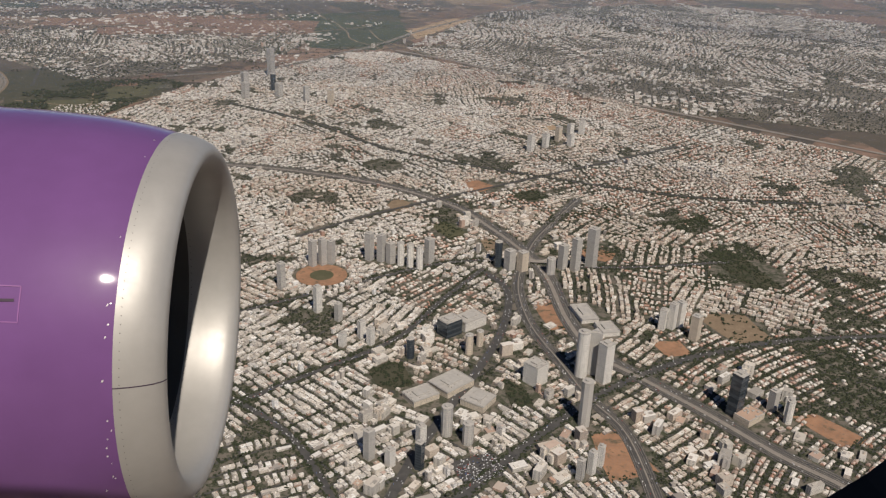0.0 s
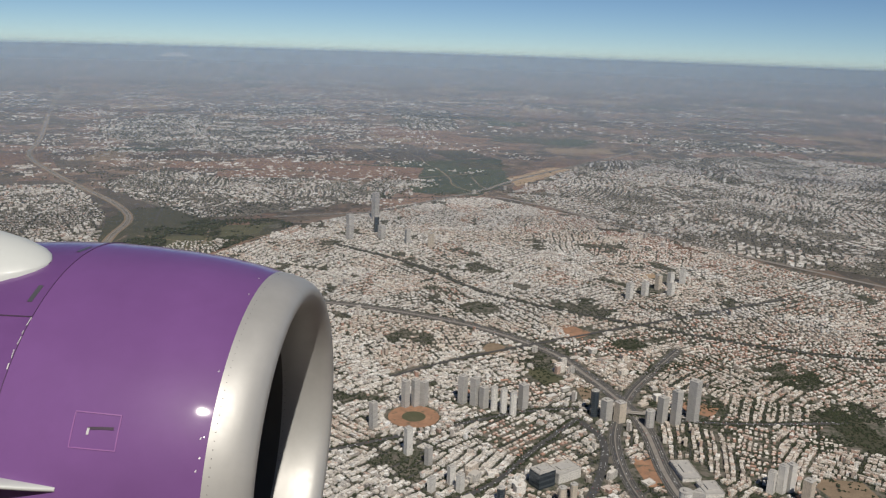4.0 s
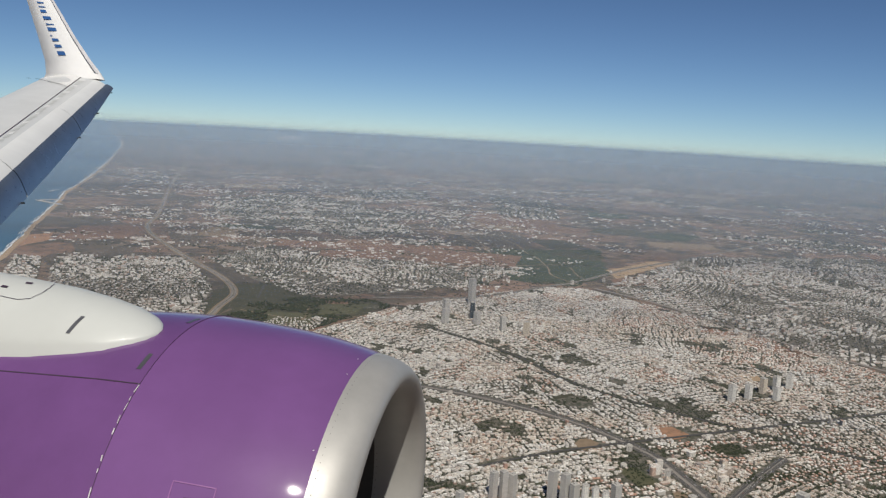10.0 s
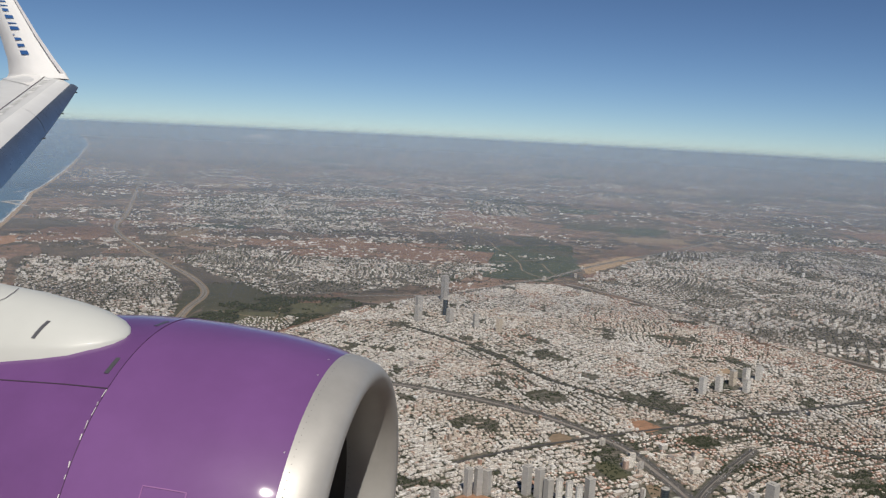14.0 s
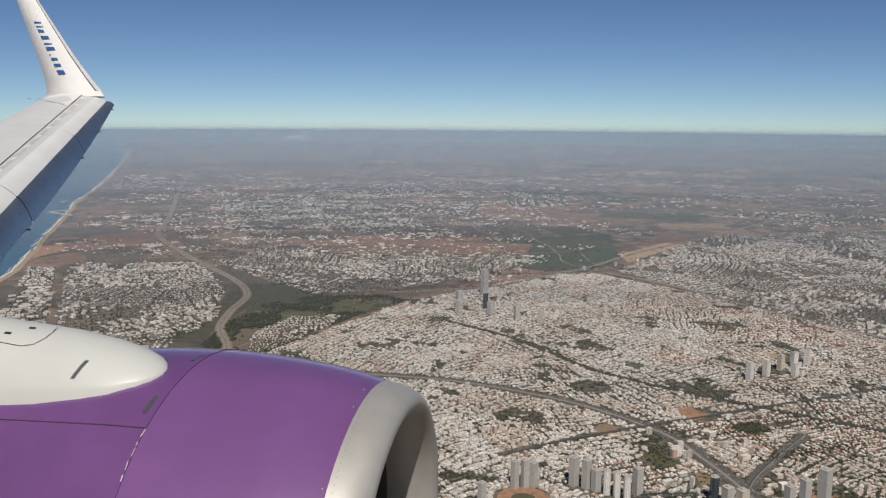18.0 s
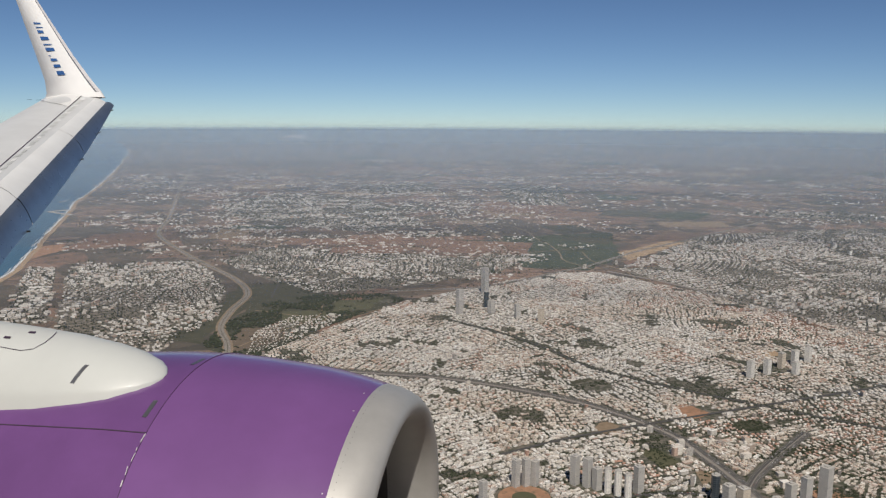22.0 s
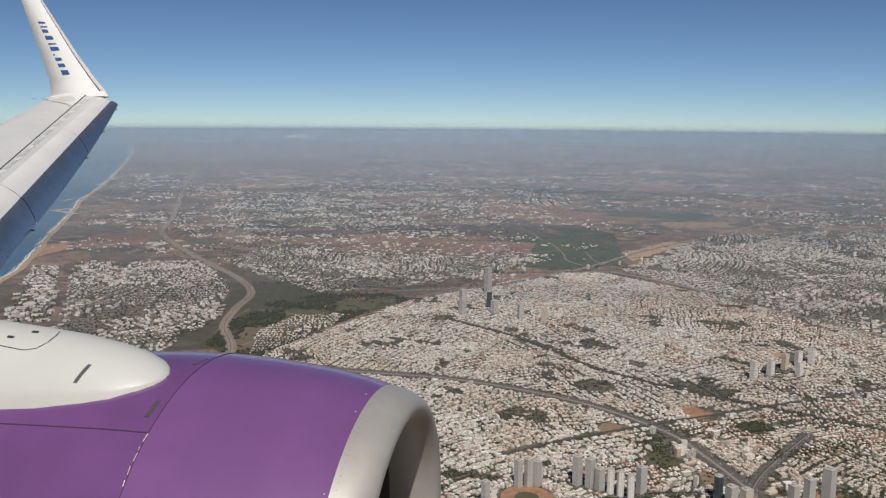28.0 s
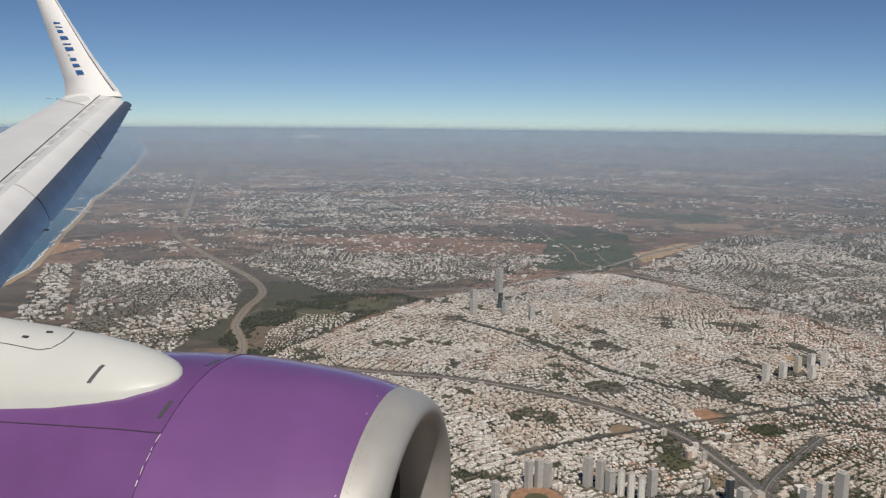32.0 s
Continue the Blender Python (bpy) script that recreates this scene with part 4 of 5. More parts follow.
# bare lots, car parks and small greens
for poly, mt, label in (([(69, 245), (75, 253), (83, 247), (79, 240)], DIRT, "orange excavated building lot"), ([(49, 213), (55, 214), (56, 197), (51, 197)], DIRT, "orange bare lot between roads"), ([(98, 155), (104, 156), (112, 144), (104, 143)], DIRT, "orange building lot"),
                        ([(50, 150), (56, 152), (61, 137), (50, 134)], DIRT, "bare orange slope by the expressway"), ([(93, 205), (108, 204), (110, 190), (99, 188)], VERGE, "dry brown open field"), ([(76, 190), (84, 190), (85, 183), (78, 182)], DIRT, "orange lot"),
                        ([(18, 142), (27, 145), (30, 138), (21, 134)], ASPHALT, "large car park"), ([(2, 179), (10, 183), (13, 172), (5, 168)], WOOD, "shady green among apartment blocks"), ([(34, 172), (38, 174), (40, 160), (35, 158)], WOOD, "wooded green beside a tower"),
                        ([(40, 262), (45, 262), (47, 246), (42, 244)], VERGE, "dusty land beside the highway"), ([(24, 272), (30, 276), (38, 262), (31, 258)], LAWN, "rough green beside towers"), ([(112, 246), (124, 250), (128, 214), (119, 214)], WOOD, "dark wooded cemetery"),
                        ([(82, 374), (90, 384), (96, 378), (88, 366)], WOOD, "park among residential towers"), ([(86, 396), (108, 404), (110, 396), (92, 390)], SANDY, "bare sandy lot"), ([(10, 290), (16, 300), (20, 294), (15, 284)], VERGE, "dusty lot by towers"),
                        ([(40, 312), (52, 322), (58, 312), (47, 304)], DIRT, "brown quarry-like lot in the city"), ([(58, 302), (68, 308), (72, 300), (62, 294)], WOOD, "dark green grove"), ([(24, 372), (30, 378), (34, 372), (28, 366)], DIRT, "orange lot"), ([(-5, 330), (22, 352), (25, 347), (-2, 325)], WOOD, "wooded cemetery strip")):
    ob = ground_piece("open_lot", poly, 0.105 + 0.0012 * len(CLEAR) * 0.2, mt, label, 0.4, len(poly))
    c = np.mean(poly, axis=0)
    CLEAR.append((c[0], c[1], 0.42 * math.sqrt(abs(sum(a[0] * b[1] - b[0] * a[1] for a, b in zip(poly, poly[1:] + poly[:1]))))))

# broad commercial buildings in the centre and beside the highway
rs = np.random.RandomState(19)
office = []
for poly, k in (([(-2, 126), (50, 126), (52, 202), (2, 202)], 70), ([(58, 118), (112, 112), (100, 178), (62, 168)], 46), ([(28, 240), (70, 236), (64, 292), (20, 300)], 26)):
    P_ = np.array(poly, float)
    while k:
        x, y = rs.uniform(P_.min(0), P_.max(0))
        if inside(poly, np.array([x]), np.array([y]))[0] and clear_of(np.array([x]), np.array([y]), margin=1.6)[0]:
            w, d = rs.uniform(1.5, 3.6), rs.uniform(1.2, 2.4)
            office.append((x, y, w, d, rs.choice([0.6, 0.9, 1.3, 2.0, 2.8]) * rs.uniform(0.8, 1.2), 0.6 + rs.choice([0, 0.35, -0.3])))
            CLEAR.append((x, y, 0.5 * max(w, d) + 0.5))
            k -= 1
office = np.array(office)
boxes("commercial_buildings", office[::2], TOWN_WARM, "broad grey and beige commercial buildings", "buildings", seed=21)
boxes("commercial_buildings", office[1::2], GREY_TOWER, "grey office buildings with flat roofs", "buildings", seed=22)

# a bridge carrying the cross avenue over the highways
bridge = thing("road_bridge", pose(56, 239.5, 0.2, 0, 0, -6), "grey concrete road bridge over the highway", "bridge")
part("deck", box_mesh("deck", 34, 1.5, 0.16, CONCRETE), bridge).location = (0, 0, 0.62)
for s_ in (-0.72, 0.72):
    part("parapet", box_mesh("parapet", 34, 0.08, 0.14, ROOFGREY), bridge).location = (0, s_, 0.78)
for s_ in (-15, -9, -3, 3, 9, 15):
    part("pier", box_mesh("pier", 0.35, 1.2, 0.62, ROOFGREY), bridge).location = (s_, 0, 0)

# ---- common buildings, district by district ----
rng = np.random.RandomState(7)
plots, seeds, strips = districts(DENSE, 88, 5, 1.32, 0.9, 0.09, 0.96, 230, 215)
plots = plots[clear_of(plots[:, 0], plots[:, 1])]
grove = np.array([noise.noise((x * 0.045, y * 0.045, 1.7)) + 0.55 * noise.noise((x * 0.15, y * 0.15, 4.1)) for x, y in plots[:, :2]])
built = grove + rng.normal(0, 0.06, len(plots)) < 0.40 + 0.10 * np.clip((plots[:, 1] - 230) / 60, 0, 1) - 0.10 * np.clip((plots[:, 0] - 45) / 40, 0, 1) * (plots[:, 1] < 330)
n = built.sum()
b = plots[built]
dk = b[:, 3].astype(int)
base_h = np.random.RandomState(8).uniform(0.42, 0.85, len(seeds))[dk] * np.clip(1 - (b[:, 1] - 215) / 400, 0.72, 1)
h = base_h * rng.uniform(0.78, 1.25, n)
h *= 1 + np.clip((b[:, 1] - 200) / 120, 0, 1) * rng.uniform(-0.3, 0.25, n)
mid = rng.rand(n) < 0.018 + 0.012 * np.clip((b[:, 1] - 200) / 120, 0, 1)
h[mid] *= rng.uniform(1.6, 3.4, mid.sum())
merged = rng.rand(n) < 0.20
arr = np.c_[b[:, 0], b[:, 1], rng.uniform(0.66, 1.25, n) * np.where(merged, rng.uniform(1.2, 2.1, n), 1.0), rng.uniform(0.66, 1.2, n), h, b[:, 2] + np.where(rng.rand(n) < 0.2 * np.clip((b[:, 1] - 200) / 120, 0, 1), math.pi / 2, 0)]
roll = np.random.RandomState(9).rand(len(seeds))
east = np.clip((seeds[:, 0] - 30) / 60, 0, 1) * 0.38 + np.clip((seeds[:, 1] - 300) / 200, 0, 1) * 0.25
low = ((roll < 0.06 + east * 0.55 + 0.35 * ((seeds[:, 0] > 58) & (seeds[:, 1] < 325))) & (seeds[:, 1] > 130))[dk]
warm = ~low & (roll < 0.20 + east * 1.35 + 0.3 * ((seeds[:, 0] > 42) & (seeds[:, 1] < 330)))[dk]
close = arr[:, 1] < 330
for pick, mt, tx in ((~low & ~warm, TOWN, "dense white flat-roofed apartment blocks in rows"), (warm, TOWN_WARM, "dense beige and reddish apartment blocks in rows")):
    boxes("apartment_blocks", np.vstack([arr[pick & close], ring]) if mt is TOWN else arr[pick & close], mt, tx, "buildings", seed=1)
    boxes("far_apartment_blocks", arr[pick & ~close], mt, tx + " far off", "buildings", False, seed=2)
ha = arr[low].copy()
ha[:, 2:4] *= 0.86
ha[:, 4] = rng.uniform(0.45, 0.75, len(ha))
gabled("small_houses", ha, HOUSES, "rows of small houses with red-tiled roofs", "houses")
# the streets between the rows, with trees along them, and groves
rs = np.random.RandomState(12)
kerb = streets("city_streets", strips, 0.62, 0.13, ASPHALT, "narrow dark streets between rows of apartment blocks")
kerb = kerb[rs.rand(len(kerb)) < np.clip(0.70 - (kerb[:, 1] - 230) / 800, 0.34, 0.70) + 0.3 * ((kerb[:, 0] > 58) & (kerb[:, 1] < 325))]
gp = plots[~built][:, :2]
yard = b[rs.rand(n) < np.clip(0.65 - (b[:, 1] - 200) / 600, 0.32, 0.65) + 0.3 * ((b[:, 0] > 40) & (b[:, 1] < 330))]
tp = np.vstack([kerb + rs.normal(0, 0.10, kerb.shape), gp + rs.normal(0, 0.5, gp.shape), gp + rs.normal(0, 0.5, gp.shape), yard[:, :2] + np.c_[np.cos(yard[:, 2]), np.sin(yard[:, 2])] * 0.68])
tp = tp[clear_of(tp[:, 0], tp[:, 1], margin=0.15)]
near_t, far_t = tp[:, 1] < 195, tp[:, 1] > 285
trees("street_trees", tp[near_t], 0.40, "dark green street and garden trees between buildings", 2)
trees("street_trees", tp[~near_t & ~far_t], 0.42, "dark green trees along streets in rows", 4, 2)
trees("far_street_trees", tp[far_t], 0.46, "dark street and garden trees between far buildings", 2, 1)
for line, step in ((BEGIN, 0.8), (IBN, 1.0), (WEST, 0.9), (CROSS, 1.2), (DIAG, 1.5)):
    q = np.vstack([line[i] + (line[i + 1] - line[i]) * t for i in range(len(line) - 1) for t in (0.0, 0.33, 0.66)])
    d = np.gradient(q, axis=0)
    nn = np.c_[-d[:, 1], d[:, 0]] / np.linalg.norm(d, axis=1)[:, None]
    q = np.vstack([q + nn * 1.15, q - nn * 1.15]) + rs.normal(0, 0.2, (2 * len(q), 2))
    trees("avenue_trees", q, 0.48, "row of dark trees along a city avenue", 3)


def scatter(poly, count, seed):
    rs = np.random.RandomState(seed)
    P = np.array(poly, float)
    q = rs.uniform(P.min(0), P.max(0), (count * 3, 2))
    return q[inside(poly, q[:, 0], q[:, 1])][:count]


def town(name, poly, n_seeds, seed, step, street, size, height, material, label, green=0.2, keep=0.85, tall=0.0, tree=0.7):
    """A suburb: each district is of slabs, of close houses, of villas among trees, or of broad sheds."""
    rs = np.random.RandomState(seed)
    p, s, st = districts(poly, n_seeds, seed, step * 0.9, street, 0.22, keep)
    p = p[clear_of(p[:, 0], p[:, 1])]
    v = np.array([noise.noise((x * 0.035 + seed, y * 0.035, 0.3)) + 0.5 * noise.noise((x * 0.14, y * 0.14, 2.3)) for x, y in p[:, :2]]) + rs.normal(0, 0.08, len(p))
    sort = rs.choice(4, n_seeds, p=(0.34, 0.30, 0.26, 0.10))[p[:, 3].astype(int)]
    gone = (v >= green) | ((sort == 0) & (rs.rand(len(p)) < 0.42)) | ((sort == 3) & (rs.rand(len(p)) < 0.55))
    t, p, sort = p[gone], p[~gone], sort[~gone]
    n = len(p)
    scale_w, scale_d, scale_h = np.array((1.75, 1.05, 0.72, 2.3))[sort], np.array((0.72, 0.95, 0.68, 1.5))[sort], np.array((1.25, 0.7, 0.5, 0.6))[sort]
    hh = height * rs.uniform(0.7, 1.3, n) * scale_h
    k = rs.rand(n) < tall
    hh[k] *= rs.uniform(1.5, 2.6, k.sum())
    turn = p[:, 2] + np.where(rs.rand(n) < 0.25, math.pi / 2, 0) + rs.normal(0, 0.1, n)
    boxes(name, np.c_[p[:, 0], p[:, 1], size * scale_w * rs.uniform(0.55, 1.15, n), size * scale_d * rs.uniform(0.6, 1.1, n), hh, turn], material, label, "buildings", False, seed)
    kerb = streets(name + "_streets", st, 0.45 * street, 0.125, ASPHALT, "narrow streets of a suburb")
    kerb = kerb[rs.rand(len(kerb)) < 0.22 * tree * min(1.0, 3.0 / step)]
    q = np.vstack([t[rs.rand(len(t)) < 0.8, :2], p[(rs.rand(n) < tree * np.array((0.6, 0.4, 1.0, 0.1))[sort]), :2] + np.array([step * 0.5, -step * 0.45]), kerb])
    trees("suburb_trees", q + rs.normal(0, step * 0.16, q.shape), step * 0.36, "trees among the houses of a suburb", seed, 1)


town("suburb_blocks", EAST, 60, 31, 2.1, 1.3, 1.45, 0.7, FARTOWN, "white blocks of the eastern suburbs", 0.22, 0.92, 0.02, 0.5)
town("suburb_houses", TOWN3, 30, 32, 2.2, 1.5, 1.25, 0.55, FARTOWN, "white houses of a leafy northern suburb", 0.3, 0.95, 0.02, 0.6)
town("housing_blocks", BLOCKS, 24, 33, 2.4, 1.6, 1.5, 0.75, FARTOWN, "white apartment slabs among trees", 0.34, 0.95, 0.05, 0.6)
town("housing_strip", STRIP, 4, 34, 2.7, 1.6, 1.9, 1.0, FARTOWN, "pale housing slabs in a narrow strip", 0.6, 0.98)
town("far_town", FAR1, 24, 35, 2.9, 1.9, 1.6, 0.9, FARTOWN, "white buildings of a distant town", 0.14, 0.75, 0.03)
town("far_town", FAR2, 6, 36, 4.0, 2.6, 2.2, 1.0, FARTOWN, "white buildings of a distant town", 0.15, 0.6, 0.03)
town("far_town", FAR3, 7, 37, 4.0, 2.6, 2.2, 1.0, FARTOWN, "white buildings of a distant town", 0.15, 0.6, 0.03)
town("far_town", FAR4, 7, 38, 4.0, 2.6, 2.2, 1.0, FARTOWN, "white buildings of a distant town", 0.15, 0.6, 0.03)
town("park_side_houses", HOUSING, 7, 39, 1.7, 1.0, 1.0, 0.6, FARTOWN, "white houses beside the park", 0.5, 0.95, 0.0, 0.6)
# clusters of tall blocks in the eastern towns
cl = []
rs = np.random.RandomState(44)
for cx, cy, k in ((150, 740, 26), (190, 690, 22), (215, 745, 20), (120, 470, 10), (175, 520, 14), (230, 560, 14), (60, 640, 6), (-205, 640, 12), (-110, 600, 10), (-25, 590, 8), (260, 620, 16)):
    for _ in range(k):
        cl.append((cx - 10 + rs.normal(0, 16), cy + rs.normal(0, 13), rs.uniform(1.1, 1.9), rs.uniform(1.1, 1.9), rs.uniform(1.5, 3.2), rs.uniform(0, 1.5)))
boxes("tall_blocks", np.array(cl), FARTOWN, "clusters of tall pale apartment blocks", "buildings", False, 4)
# sheds, glasshouses and villages on the plain
vil = []
rs = np.random.RandomState(45)
for v_ in range(300):
    y = 600 * (3.2 ** rs.rand()) if v_ < 160 else 540 * (2.6 ** rs.rand())
    x = rs.uniform(-0.40 if v_ < 160 else -0.62, 0.62 if v_ < 160 else -0.05) * y
    if x < np.interp(y, coast[:, 1], coast[:, 0]) + 40:
        continue
    k = rs.randint(8, 40)
    spread = rs.uniform(8, 26) * (y / 800)
    for _ in range(k):
        big = rs.rand() < 0.12
        vil.append((x + rs.normal(0, spread), y + rs.normal(0, spread * 0.6), rs.uniform(0.9, 2.2) * (3 if big else 1) * (y / 800) ** 0.5, rs.uniform(0.9, 2.0) * (2 if big else 1) * (y / 800) ** 0.5, rs.uniform(0.4, 0.9), rs.uniform(0, 1.5)))
vil = np.array(vil)
vil = vil[~inside(PARK, vil[:, 0], vil[:, 1]) & ~inside(DENSE, vil[:, 0], vil[:, 1]) & clear_of(vil[:, 0], vil[:, 1])]
boxes("villages", vil, FARTOWN, "scattered white villages and sheds on the plain", "buildings", False, 5)
for poly, k in (([(2, 179), (10, 183), (13, 172), (5, 168)], 110), ([(34, 172), (38, 174), (40, 160), (35, 158)], 90), ([(112, 246), (124, 250), (128, 214), (119, 214)], 420), ([(62, 250), (130, 256), (130, 247), (62, 243)], 420), ([(84, 264), (124, 280), (126, 272), (88, 258)], 300), ([(60, 276), (100, 296), (102, 291), (63, 271)], 240), ([(96, 226), (114, 232), (116, 225), (98, 219)], 180), ([(82, 374), (90, 384), (96, 378), (88, 366)], 60), ([(58, 302), (68, 308), (72, 300), (62, 294)], 110), ([(-5, 330), (22, 352), (25, 347), (-2, 325)], 160), ([(93, 205), (108, 204), (110, 190), (99, 188)], 40), ([(24, 272), (30, 276), (38, 262), (31, 258)], 60), ([(40, 262), (45, 262), (47, 246), (42, 244)], 40)):
    trees("lot_trees", scatter(poly, k, k), 0.5, "dark trees and scrub on open ground", k)
# park and plain trees
pk = scatter(PARK, 3200, 50)
for lawn in ([(-114, 472), (-83, 488), (-76, 455), (-108, 442)], [(-135, 440), (-112, 446), (-104, 425), (-126, 415)], [(-142, 402), (-122, 408), (-120, 372), (-136, 355)]):
    lawn = settle(lawn)
    pk = pk[~inside(lawn, pk[:, 0], pk[:, 1]) | (np.random.RandomState(1).rand(len(pk)) < 0.06)]
pk = pk[clear_of(pk[:, 0], pk[:, 1]) & ~inside(HOUSING, pk[:, 0], pk[:, 1]) & ~inside(DENSE, pk[:, 0], pk[:, 1])]
pk = pk[np.array([noise.noise((x * 0.06, y * 0.06, 9.0)) for x, y in pk]) > -0.24]
trees("park_trees", pk, 0.9, "dark park trees around dry lawns", 6)
pl = []
rs = np.random.RandomState(51)
for v_ in range(700):
    y = 520 * (3.2 ** rs.rand()) if v_ < 420 else 480 * (2.4 ** rs.rand())
    x = rs.uniform(-0.42 if v_ < 420 else -0.64, 0.62 if v_ < 420 else 0.0) * y
    a = rs.uniform(-0.6, 0.6)
    m_ = rs.randint(6, 22)
    t = rs.uniform(-1, 1, m_) * rs.uniform(8, 40)
    pl += list(np.c_[x + t * math.cos(a) + rs.normal(0, 2, m_), y + t * math.sin(a) + rs.normal(0, 2, m_)])
pl = np.array(pl)
pl = pl[(pl[:, 0] > np.interp(pl[:, 1], coast[:, 1], coast[:, 0]) + 20) & ~inside(DENSE, pl[:, 0], pl[:, 1]) & clear_of(pl[:, 0], pl[:, 1])]
trees("field_trees", pl, 1.0, "hedges and tree belts on the plain", 7, 1)

# cars on the main roads
ca = []
rs = np.random.RandomState(60)
for line, width, _ in ROADS[1:9]:
    length = np.r_[0, np.cumsum(np.linalg.norm(np.diff(line, axis=0), axis=1))]
    for _ in range(int(min(length[-1], 260) * 1.3)):
        s = rs.uniform(0, min(length[-1], 260))
        p = np.array([np.interp(s, length, line[:, 0]), np.interp(s, length, line[:, 1])])
        q = np.array([np.interp(s + 0.5, length, line[:, 0]), np.interp(s + 0.5, length, line[:, 1])])
        d = (q - p) / max(np.linalg.norm(q - p), 1e-6)
        o = rs.choice([-1, 1]) * rs.uniform(0.12, 0.42) * width
        ca.append((p[0] - d[1] * o, p[1] + d[0] * o, 0.30, 0.13, 0.10, math.atan2(d[1], d[0])))
for x, y in scatter([(18, 142), (27, 145), (30, 138), (21, 134)], 240, 61):
    ca.append((round(x / 0.4) * 0.4, round(y / 0.2) * 0.2, 0.3, 0.13, 0.10, 0.5))
boxes("cars", np.array(ca), CARS, "small cars in traffic and in a car park", "cars", False, 6).location.z = 0.235

# a low cloud bank far off
cloud_m = Mat("cloud_white", 1.0)
cloud_m.color((0.66, 0.65, 0.64))
rs = np.random.RandomState(70)
bm = bmesh.new()
for _ in range(34):
    u = rs.uniform(-1, 1)
    bmesh.ops.create_icosphere(bm, subdivisions=2, radius=1, matrix=Matrix.Translation((u * 40, rs.normal(0, 10), rs.uniform(0, 4) * (1 - abs(u)))) @ Matrix.Diagonal((rs.uniform(5, 13), 8, rs.uniform(1.5, 4.5) * (1.1 - abs(u) * 0.7), 1)))
cme = bpy.data.meshes.new("cloud")
bm.to_mesh(cme)
bm.free()
cme.materials.append(cloud_m.m)
cloud = tagged(new("cloud", cme), "small flat white cloud low over the plain", "cloud", kind="structure")
cloud.location, cloud.scale = (-561, 1690, 50), (0.75, 0.75, 1.35)

# haze: added translucent sheets, denser with distance, clear at the ground
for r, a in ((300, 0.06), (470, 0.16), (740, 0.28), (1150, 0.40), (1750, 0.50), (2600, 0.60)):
    hm = bpy.data.materials.new("haze_veil")
    hm.use_nodes = True
    nt = hm.node_tree
    nt.nodes.remove(nt.nodes["Principled BSDF"])
    out = nt.nodes["Material Output"]
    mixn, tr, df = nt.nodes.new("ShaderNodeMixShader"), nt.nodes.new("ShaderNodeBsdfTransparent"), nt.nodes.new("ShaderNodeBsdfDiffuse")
    # the blue of distant haze is put into the sheet's colour
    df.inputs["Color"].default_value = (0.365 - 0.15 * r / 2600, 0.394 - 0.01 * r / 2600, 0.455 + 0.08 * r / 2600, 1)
    tc, sep, mr = nt.nodes.new("ShaderNodeTexCoord"), nt.nodes.new("ShaderNodeSeparateXYZ"), nt.nodes.new("ShaderNodeMapRange")
    nt.links.new(tc.outputs["Object"], sep.inputs[0])
    nt.links.new(sep.outputs["Z"], mr.inputs["Value"])
    for key, val in (("From Min", 0), ("From Max", 130), ("To Min", 0.0), ("To Max", 1.0)):
        mr.inputs[key].default_value = val
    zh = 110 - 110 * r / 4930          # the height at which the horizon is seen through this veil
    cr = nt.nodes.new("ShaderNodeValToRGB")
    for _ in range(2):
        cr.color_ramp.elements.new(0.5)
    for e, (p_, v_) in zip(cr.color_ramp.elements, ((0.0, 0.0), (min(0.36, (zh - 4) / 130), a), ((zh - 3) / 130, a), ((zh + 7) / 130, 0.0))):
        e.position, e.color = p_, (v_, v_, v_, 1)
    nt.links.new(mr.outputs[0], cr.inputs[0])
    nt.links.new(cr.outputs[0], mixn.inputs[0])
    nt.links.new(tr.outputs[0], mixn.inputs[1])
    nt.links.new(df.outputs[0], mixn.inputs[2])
    nt.links.new(mixn.outputs[0], out.inputs[0])
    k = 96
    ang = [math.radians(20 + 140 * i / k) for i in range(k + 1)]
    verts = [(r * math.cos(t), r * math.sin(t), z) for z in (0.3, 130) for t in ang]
    tagged(new("backdrop_haze", mesh_of("backdrop_haze", verts, grid_faces(2, k + 1), hm)), "translucent sheet painted as haze over the plain", "haze", kind="structure")

# ---- the jet engine ----
engine = thing("jet_engine", pose(-0.783, 4.039, 107.726, 0, 1.654, -3.1), "purple jet engine nacelle with a bare metal intake lip", "jet engine")
OUTER = [(-0.19, 1.000), (-0.24, 1.014), (-0.30, 1.028), (-0.38, 1.042), (-0.46, 1.055), (-0.55, 1.065), (-0.65, 1.073), (-0.85, 1.085), (-1.08, 1.088)]
AFT = [(-1.08, 1.088), (-1.3, 1.078), (-1.6, 1.05), (-1.9, 1.02), (-2.2, 0.99), (-2.6, 0.945), (-3.0, 0.89), (-3.7, 0.80)]
part("intake_cowl", revolve("intake_cowl", OUTER, 144, FADED, flat=True), engine, "glossy, slightly faded purple intake cowl")
part("fan_cowl", revolve("fan_cowl", AFT, 144, PURPLE, flat=True), engine, "glossy purple fan cowl")
LIP_P = [(-0.1905, 1.0012), (-0.13, 0.982), (-0.08, 0.958), (-0.04, 0.932), (-0.012, 0.902), (0.0, 0.872), (-0.008, 0.846), (-0.03, 0.824), (-0.07, 0.806), (-0.13, 0.794), (-0.22, 0.787), (-0.30, 0.784)]
lip = part("intake_lip", revolve("intake_lip", LIP_P, 160, LIP, flat=True), engine, "bare brushed metal intake lip")
part("intake_barrel", revolve("intake_barrel", [(-0.30, 0.784), (-0.5, 0.778), (-0.95, 0.778)], 120, LINER), engine, "grey perforated intake liner with shade put into its colour")
